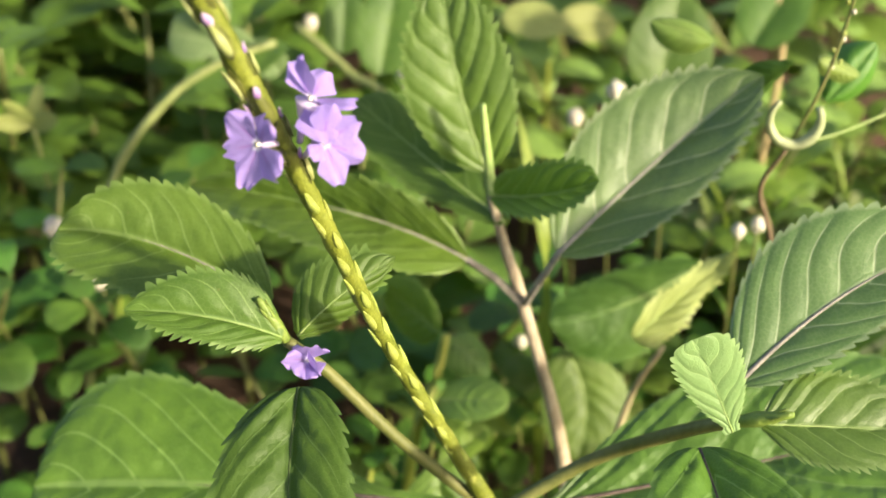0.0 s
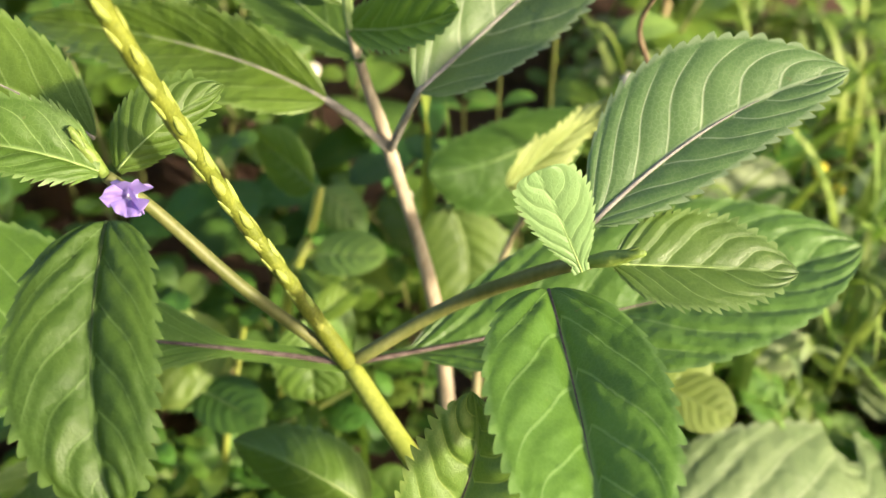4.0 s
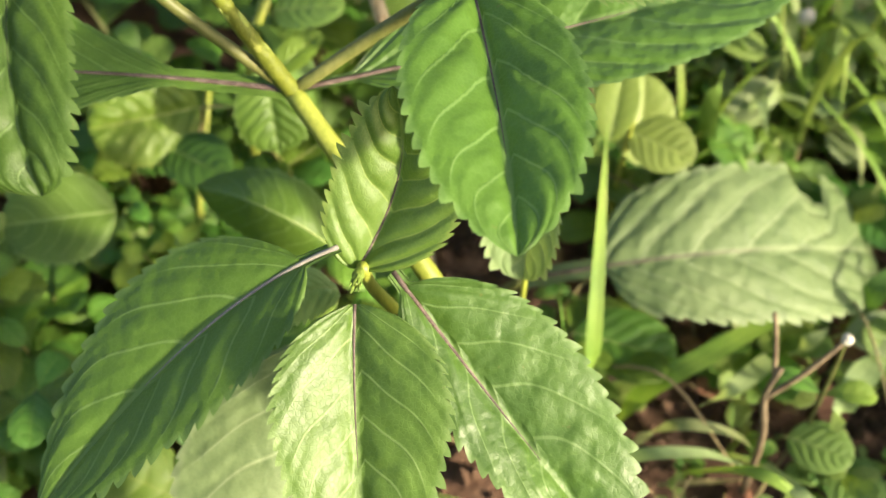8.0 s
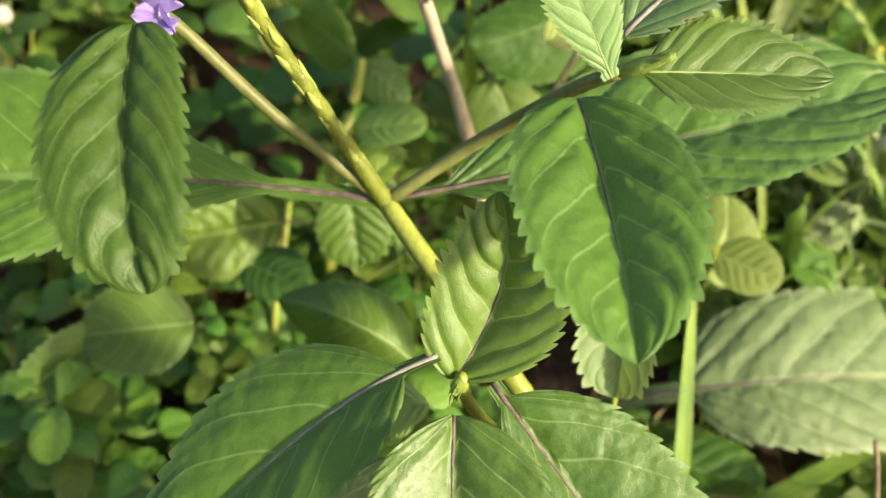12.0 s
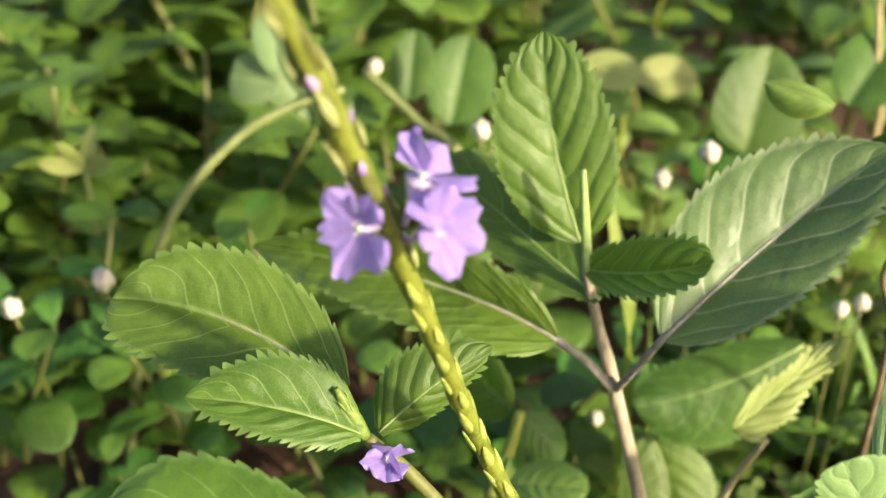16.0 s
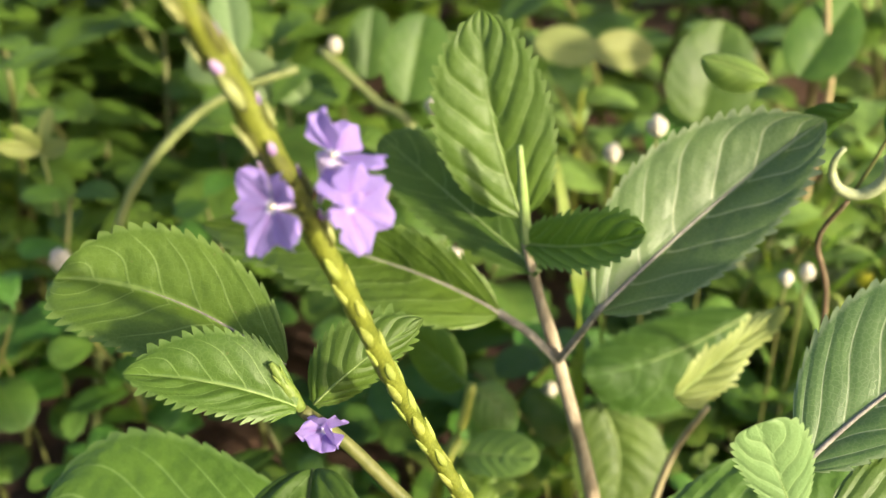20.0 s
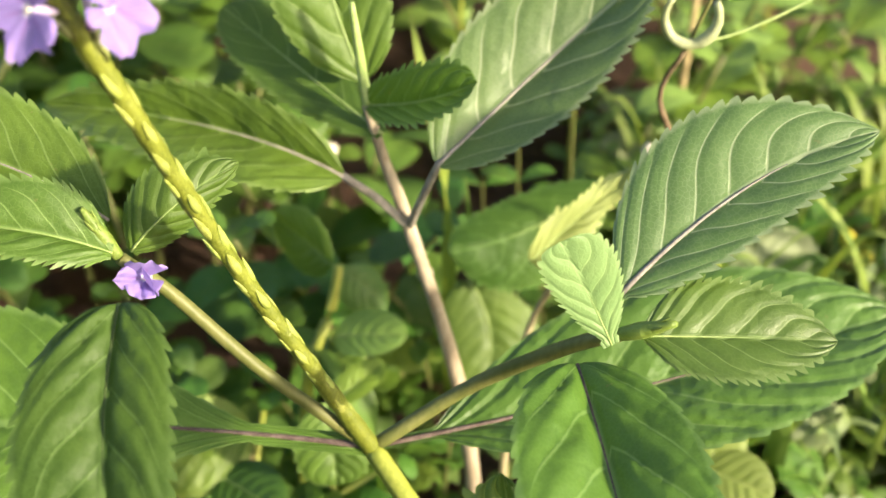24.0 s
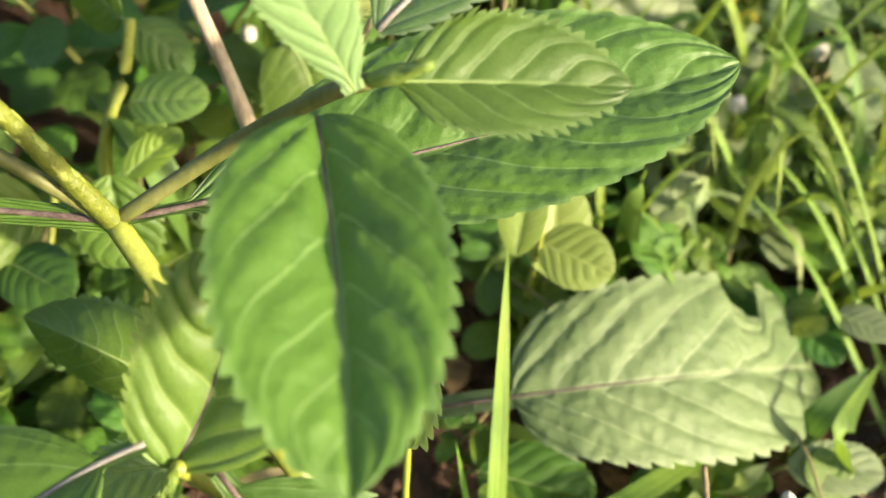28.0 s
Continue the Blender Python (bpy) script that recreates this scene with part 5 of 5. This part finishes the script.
lone_blade([(0.1054, 0.1375, 0.0200), (0.1070, 0.1318, 0.0420), (0.1174, 0.1285, 0.0500), (0.1322, 0.1277, 0.0420), (0.1437, 0.1266, 0.0220)], 0.0052, GRASS_GREY, "arched grey-green grass blade over the soil", 0.12)
lone_blade([(0.1216, 0.1352, 0.0220), (0.1281, 0.1259, 0.0360), (0.1412, 0.1229, 0.0320)], 0.0036, GRASS, "short grass blade on the soil", 0.20)
lone_blade([(0.1437, 0.1305, 0.0220), (0.1386, 0.1121, 0.0480), (0.1442, 0.1011, 0.0520), (0.1562, 0.0981, 0.0300)], 0.0060, GRASS_GREY, "curved grey-green grass blade over the soil", 0.12)
lone_blade([(0.1599, 0.1710, 0.0220), (0.1366, 0.1440, 0.0500), (0.1271, 0.1373, 0.0520), (0.1203, 0.1411, 0.0350)], 0.0064, GRASS_GREY, "broad pale grass blade by the twig", 0.10)
lone_blade([(0.1919, 0.1660, 0.0220), (0.1669, 0.1392, 0.0550), (0.1602, 0.1311, 0.0500), (0.1623, 0.1302, 0.0280)], 0.0085, GRASS_GREY, "wide pale grass blade by the twig", 0.10)
lone_blade([(0.1248, 0.1060, 0.0200), (0.1238, 0.1076, 0.0320), (0.1232, 0.1100, 0.0450)], 0.0030, GRASS_DRY, "short dry grass stub in the soil", 0.20)
lone_blade([(0.1095, 0.1229, 0.0230), (0.1223, 0.1215, 0.0270), (0.1379, 0.1229, 0.0240)], 0.0022, GRASS_DRY, "dry straw-like grass blade on the soil", 0.20)
lone_blade([(0.0421, 0.1199, 0.0300), (0.0509, 0.1084, 0.0450), (0.0634, 0.1042, 0.0400)], 0.0060, GRASS_GREY, "pale grass blade beneath the leaves", 0.10)
lone_blade([(-0.0951, 0.1628, 0.0220), (-0.0855, 0.1359, 0.0400), (-0.0787, 0.1184, 0.0450), (-0.0774, 0.1099, 0.0300)], 0.0080, GRASS_GREY, "wide pale grass blade by the shaded weeds", 0.10)
lone_blade([(-0.0697, 0.1286, 0.0240), (-0.0538, 0.1127, 0.0400), (-0.0475, 0.1084, 0.0300)], 0.0056, GRASS_GREY, "pale grass blade by the shaded weeds", 0.10)
lone_blade([(-0.1026, 0.1688, 0.0300), (-0.0816, 0.1550, 0.0450), (-0.0683, 0.1525, 0.0400)], 0.0075, WEED_DARK, "dark broad grass blade by the shaded weeds", 0.10)
lone_blade([(-0.0890, 0.1412, 0.0500), (-0.0755, 0.1365, 0.0550), (-0.0660, 0.1382, 0.0500)], 0.0026, GRASS, "thin yellow-green grass stalk", 0.20)
lone_blade([(0.1146, 0.2275, 0.0300), (0.0956, 0.1788, 0.0600), (0.0985, 0.1787, 0.0300)], 0.0050, GRASS, "green grass blade beside the pale leaf", 0.20)

lone_blade([(-0.0473, 0.3463, 0.0220), (-0.0239, 0.2853, 0.0700), (-0.0090, 0.2583, 0.0850), (-0.0003, 0.2578, 0.0700)], 0.0085, GRASS, "broad green grass blade between the stems", 0.10)
lone_blade([(-0.0513, 0.1992, 0.0220), (-0.0362, 0.1883, 0.0600), (-0.0292, 0.1934, 0.0650), (-0.0286, 0.2107, 0.0500)], 0.0085, GRASS, "broad green grass blade in the shade", 0.10)
lone_blade([(-0.0464, 0.2346, 0.0500), (-0.0360, 0.2254, 0.0600), (-0.0273, 0.2239, 0.0600)], 0.0030, GRASS_GREY, "pale thin grass blade in the shade", 0.15)
lone_blade([(0.0190, 0.1601, 0.0500), (0.0315, 0.1583, 0.0620), (0.0446, 0.1596, 0.0620)], 0.0038, GRASS_DRY, "pale dry grass blade beneath the leaves", 0.15)
lone_blade([(-0.0219, 0.2424, 0.0220), (-0.0030, 0.2216, 0.0600), (0.0139, 0.2208, 0.0750)], 0.0046, GRASS_GREY, "pale grass blade behind the leaves", 0.15)
lone_blade([(0.1984, 0.1632, 0.0220), (0.1852, 0.1617, 0.0500), (0.1849, 0.1663, 0.0600), (0.2058, 0.1894, 0.0500)], 0.0075, GRASS, "broad green grass blade beside the pale leaf", 0.10)
lone_blade([(0.1533, 0.1644, 0.0220), (0.1573, 0.1586, 0.0400), (0.1664, 0.1622, 0.0450)], 0.0085, GRASS_GREY, "pale broad grass blade under the pale leaf", 0.10)
lone_blade([(0.1606, 0.2607, 0.0400), (0.1623, 0.2465, 0.0600), (0.1744, 0.2447, 0.0600), (0.1922, 0.2340, 0.0500), (0.2143, 0.2372, 0.0300)], 0.0036, GRASS_GREY, "arched grey-green grass blade over the weeds", 0.10)
lone_blade([(0.1883, 0.2571, 0.0800), (0.1985, 0.2508, 0.0750), (0.2096, 0.2477, 0.0600), (0.2230, 0.2344, 0.0300)], 0.0075, GRASS_GREY, "wide arched grass blade over the weeds", 0.10)

# broad leaves and blades beside the pale leaf
lone_blade([(0.1840, 0.2760, 0.0220), (0.1858, 0.2685, 0.0750), (0.1942, 0.2532, 0.0800), (0.2048, 0.2434, 0.0650), (0.2169, 0.2409, 0.0400)], 0.0090, GRASS_DEEP, "wide dark green grass blade bent over", 0.15)
lone_blade([(0.0150, 0.2200, 0.0220), (0.0100, 0.2280, 0.0800), (0.0030, 0.2390, 0.0960), (-0.0100, 0.2560, 0.0980), (-0.0200, 0.2700, 0.0870)], 0.0110, GRASS_DEEP, "wide dark green blade among the stems", 0.15)
lone_blade([(-0.0310, 0.2371, 0.0300), (-0.0300, 0.2371, 0.0700), (-0.0235, 0.2313, 0.0800), (-0.0136, 0.2262, 0.0850)], 0.0040, GRASS_DRY, "curved pale dry blade under the stalk", 0.15)
lone_blade([(0.1400, 0.2390, 0.0220), (0.1396, 0.2345, 0.0500), (0.1354, 0.2267, 0.0800), (0.1376, 0.2277, 0.0950)], 0.0080, GRASS_DEEP, "broad dark green upright grass blade", 0.15)
lone_blade([(0.1781, 0.1712, 0.0240), (0.1846, 0.1751, 0.0450), (0.2019, 0.1877, 0.0500)], 0.0100, GRASS_DEEP, "wide dark green grass blade on the soil", 0.12)
lone_blade([(0.0862, 0.1142, 0.0200), (0.0919, 0.1175, 0.0500), (0.1134, 0.1162, 0.0580), (0.1341, 0.1176, 0.0420)], 0.0054, GRASS_GREY, "arched grey-green grass blade over the soil", 0.12)
lone_blade([(0.1166, 0.1256, 0.0250), (0.1291, 0.1128, 0.0520), (0.1421, 0.1045, 0.0500), (0.1539, 0.1031, 0.0300)], 0.0052, GRASS, "arched green grass blade over the soil", 0.12)
dead_branch = stalked("dead_branch", "dry grey-brown dead branch lying over the weeds", "branch", (0.1780, 0.3000, GROUND), [(0.1780, 0.3000, 0.0220), (0.1903, 0.3045, 0.0500), (0.2082, 0.2941, 0.0550), (0.2345, 0.3134, 0.0550), (0.2567, 0.3308, 0.0500)], [0.0014, 0.0016, 0.0012], GRASS_DRY)
for (x, y, z), tip, edge, mat, toothed in (((0.1969, 0.2991, 0.0650), (0.001, 0.006, 0.004), (0.006, 0.0, 0.001), WEED_DUSTY, 0.0), ((0.2224, 0.2828, 0.0700), (0.004, -0.011, -0.005), (0.008, 0.003, 0.001), WEED_DUSTY, 0.0006),
                                           ((0.2051, 0.2022, 0.0500), (0.007, -0.005, 0.001), (0.003, 0.005, 0.001), WEED_DUSTY, 0.0), ((0.1869, 0.1618, 0.0400), (0.013, -0.002, 0.001), (0.001, 0.007, 0.002), WEED_DUSTY, 0.0005),
                                           ((0.1034, 0.1620, 0.0400), (0.015, -0.006, 0.001), (0.004, 0.010, 0.003), WEED, 0.0006), ((0.1554, 0.3195, 0.0700), (0.024, 0.004, 0.0), (0.002, 0.010, 0.006), WEED_DUSTY, 0.0008),
                                           ((0.2155, 0.3204, 0.0700), (0.013, 0.004, 0.002), (-0.003, 0.009, 0.003), WEED_DUSTY, 0.0), ((0.1568, 0.2456, 0.0600), (0.008, 0.004, 0.004), (-0.003, 0.006, 0.002), WEED_DUSTY, 0.0),
                                           ((0.1786, 0.2490, 0.0550), (0.004, -0.008, 0.001), (0.006, 0.003, 0.001), WEED_DUSTY, 0.0), ((0.1549, 0.2625, 0.0700), (-0.008, 0.003, 0.002), (0.003, 0.006, 0.001), WEED_LIGHT, 0.0),
                                           ((0.1556, 0.1492, 0.0300), (0.006, -0.004, 0.001), (0.003, 0.005, 0.001), WEED_LIGHT, 0.0), ((0.1930, 0.2080, 0.0420), (0.004, -0.014, 0.0), (0.008, 0.002, 0.002), WEED_DARK, 0.0),
                                           ((0.0983, 0.1703, 0.0350), (0.006, -0.014, 0.0), (0.009, 0.004, 0.002), WEED, 0.0), ((0.1570, 0.1269, 0.0350), (0.008, -0.005, 0.002), (0.003, 0.007, 0.002), WEED_LIGHT, 0.0),
                                           ((0.1655, 0.1161, 0.0300), (0.003, -0.010, 0.001), (0.008, 0.002, 0.002), WEED_LIGHT, 0.0), ((-0.0387, 0.3155, 0.0600), (-0.018, -0.006, 0.0), (0.003, 0.010, 0.003), WEED_DARK, 0.0020),
                                           ((0.0098, 0.2464, 0.1060), (0.011, -0.004, 0.004), (0.003, 0.006, 0.004), WEED_LIGHT, 0.0),
                                           ((0.0065, 0.2300, 0.1030), (0.0075, 0.004, 0.004), (-0.002, 0.004, 0.002), WEED, 0.0), ((-0.0260, 0.2120, 0.0760), (0.010, -0.008, 0.002), (0.005, 0.008, 0.002), WEED_DARK, 0.0)):
    foot = ground_height(x, y)
    ob = thing("broadleaf_seedling", (x, y, foot), "dusty grey-green leaf on a short stalk" if mat is WEED_DUSTY else "broad green leaf on a short stalk", "weed", "broad leaves in the grass")
    base = (x - tip[0], y - tip[1], z - tip[2])
    part("stalk", tube("stalk", [(base[0] - tip[0] * 0.5, base[1] - tip[1] * 0.5, foot - 0.004), (base[0] - tip[0] * 0.3, base[1] - tip[1] * 0.3, (foot + z) * 0.55), base], [0.0009, 0.0007], STEM_OLIVE, 10, 6), ob)
    spread(ob, (x, y, z), tip, edge, mat, RIB_PALE, "", teeth=14, tooth=toothed, seed=int(abs(x) * 9000), rib_size=0.0004, shape=(0.5, 0.5))

# the forked brown twig
twig = thing("twig", (0.134, 0.119, GROUND), "forked dry brown twig standing in the soil", "twig")
part("twig_stem", tube("twig_stem", [(0.1345, 0.1185, 0.015), (0.1336, 0.1209, 0.0538), (0.1320, 0.1260, 0.0690), (0.1353, 0.1299, 0.0778)], [0.0012, 0.0010, 0.0009], TWIG, 14, 8, 0.08), twig)
part("twig_fork", tube("twig_fork", [(0.1320, 0.1260, 0.0690), (0.1400, 0.1270, 0.0790), (0.1495, 0.1308, 0.0885)], [0.0009, 0.0007], TWIG, 12, 8, 0.08), twig)
part("twig_fork", tube("twig_fork", [(0.1340, 0.1285, 0.0740), (0.1338, 0.1350, 0.0830), (0.1330, 0.1400, 0.0895)], [0.0008, 0.0006], TWIG, 12, 8, 0.08), twig)

# leaves low down between the plants
low = thing("low_broadleaf_weed", (-0.030, 0.210, GROUND), "low weed with rounded toothed leaves on yellow-green stalks", "weed")
part("stalk", tube("stalk", [(-0.030, 0.210, 0.015), (-0.030, 0.212, 0.05), (-0.0234, 0.2372, 0.0833)], [0.0013, 0.0010], STEM, 12, 8), low)
spread(low, (-0.0425, 0.2262, 0.0815), (-0.016, -0.006, 0.002), (0.004, 0.011, 0.010), WEED, RIB_PALE, "pale green leaf, deeply quilted", quilt=0.0016, pillow=0.6, teeth=14, seed=81, shape=(0.45, 0.45), rib_size=0.0004)
spread(low, (-0.0006, 0.2107, 0.0985), (0.001, -0.006, -0.011), (0.010, 0.001, 0.001), LEAF, None, "rounded dark green leaf with a scalloped rim", quilt=0.0012, teeth=8, tooth=0.0010, seed=82, shape=(0.45, 0.45))
spread(low, (-0.0625, 0.1869, 0.0821), (-0.016, -0.002, 0.0), (0.001, 0.010, 0.008), LEAF, RIB_PALE, "", teeth=12, seed=83, shape=(0.45, 0.5), rib_size=0.0004)
spread(low, (-0.0840, 0.1800, 0.0757), (-0.012, -0.010, -0.004), (0.006, 0.012, 0.008), LEAF, None, "", teeth=12, seed=84, shape=(0.45, 0.5))
light = thing("pale_oval_weed", (0.108, 0.222, GROUND), "low weed with pale yellow-green oval leaves", "weed")
part("stalk", tube("stalk", [(0.108, 0.222, 0.015), (0.107, 0.216, 0.06), (0.105, 0.206, 0.095)], [0.0012, 0.0008], STEM, 10, 8), light)
for place, tip, edge in (((0.1120, 0.2195, 0.0800), (0.001, 0.010, 0.010), (0.010, 0.0, 0.0)), ((0.1150, 0.2050, 0.0840), (0.009, -0.006, 0.000), (0.004, 0.007, 0.004)), ((0.1000, 0.2080, 0.1000), (0.002, 0.006, 0.010), (0.006, -0.002, 0.0))):
    spread(light, place, tip, edge, WEED_LIGHT, RIB_PALE, "", teeth=10, tooth=0.0, seed=85, rib_size=0.0003)
under = thing("small_pale_seedling", (0.066, 0.142, GROUND), "seedling with one bright and one dark leaf half", "weed")
part("stalk", tube("stalk", [(0.066, 0.142, 0.015), (0.066, 0.141, 0.08), (0.0680, 0.1508, 0.1391)], [0.0010, 0.0007], STEM, 10, 8), under)
spread(under, (0.0660, 0.1418, 0.1291), (-0.002, -0.009, -0.010), (0.008, -0.002, 0.003), LEAF_PALE, RIB_PALE, "", teeth=10, seed=86, fold=0.55, rib_size=0.0003)
petal_ob = thing("fallen_petal", (0.0370, 0.2760, 0.0), "small orange fallen petal caught in the weeds", "petal")
part("petal", small_leaf(np.random.RandomState(3), (0.0340, 0.2738, 0.1560), (0.8, 0.1, 0.35), 0.009, 0.006, ORANGE), petal_ob)

# dead leaves and straw on the soil
rand = random.Random(21)
for k in range(70):
    x, y = (rand.uniform(0.07, 0.26), rand.uniform(0.03, 0.24)) if k % 3 else (rand.uniform(-0.17, -0.01), rand.uniform(0.03, 0.20))
    z = ground_height(x, y) + 0.003
    rr = np.random.RandomState(300 + k)
    a = rand.uniform(0, 6.28)
    ob = thing("dead_leaf", (x, y, z), "curled brown dead leaf on the soil", "dead leaf", "dead leaves on the soil")
    part("blade", small_leaf(rr, (x, y, z), (math.cos(a), math.sin(a), rand.uniform(0.0, 0.3)), rand.uniform(0.010, 0.024), rand.uniform(0.006, 0.013), LITTER, rand.uniform(-0.3, 0.1), 0.0), ob)
for k in range(46):
    x, y = rand.uniform(0.08, 0.34), rand.uniform(0.10, 0.40)
    a, long, z = rand.uniform(0, 6.28), rand.uniform(0.04, 0.10), ground_height(x, y)
    ob = thing("straw", (x, y, z), "thin dry straw lying across the weeds", "straw", "dry straws")
    h = rand.uniform(0.004, 0.05)
    part("stalk", tube("stalk", [(x, y, z), (x + math.cos(a) * long * 0.5, y + math.sin(a) * long * 0.5, z + h), (x + math.cos(a) * long, y + math.sin(a) * long, z + h * rand.uniform(0.3, 1.2))], [0.0006, 0.0005, 0.0003], GRASS_DRY if k % 3 else TWIG, 10, 5), ob)


def crumbs():
    """Clods and crumbs of soil where it lies bare."""
    rng = np.random.RandomState(8)
    base = np.array([(1, 0, 0), (-1, 0, 0), (0, 1, 0), (0, -1, 0), (0, 0, 1), (0, 0, -1)], float)
    tri = [(0, 2, 4), (2, 1, 4), (1, 3, 4), (3, 0, 4), (2, 0, 5), (1, 2, 5), (3, 1, 5), (0, 3, 5)]
    verts, faces = [], []
    for k in range(9000):
        x, y = rng.uniform(-0.2, 0.3), rng.uniform(0.0, 0.26)
        size = 0.0006 + 0.0034 * rng.uniform() ** 3.5
        shape = base * rng.uniform(0.6, 1.2, (6, 1)) * size * rng.uniform(0.7, 1.2, 3)
        a = rng.uniform(0, 6.28)
        c, s = math.cos(a), math.sin(a)
        shape = shape @ np.array([[c, -s, 0.2], [s, c, 0.1], [-0.2, 0.1, 1]])
        n = len(verts)
        verts += list(shape + (x, y, ground_height(x, y) + size * 0.3))
        faces += [tuple(n + i for i in f) for f in tri]
    ob = new("soil_crumbs", mesh("soil_crumbs", verts, faces, SOIL, smooth=False))
    tagged(ob, "loose crumbs and small clods of red-brown soil", "soil", kind="stuff")


crumbs()
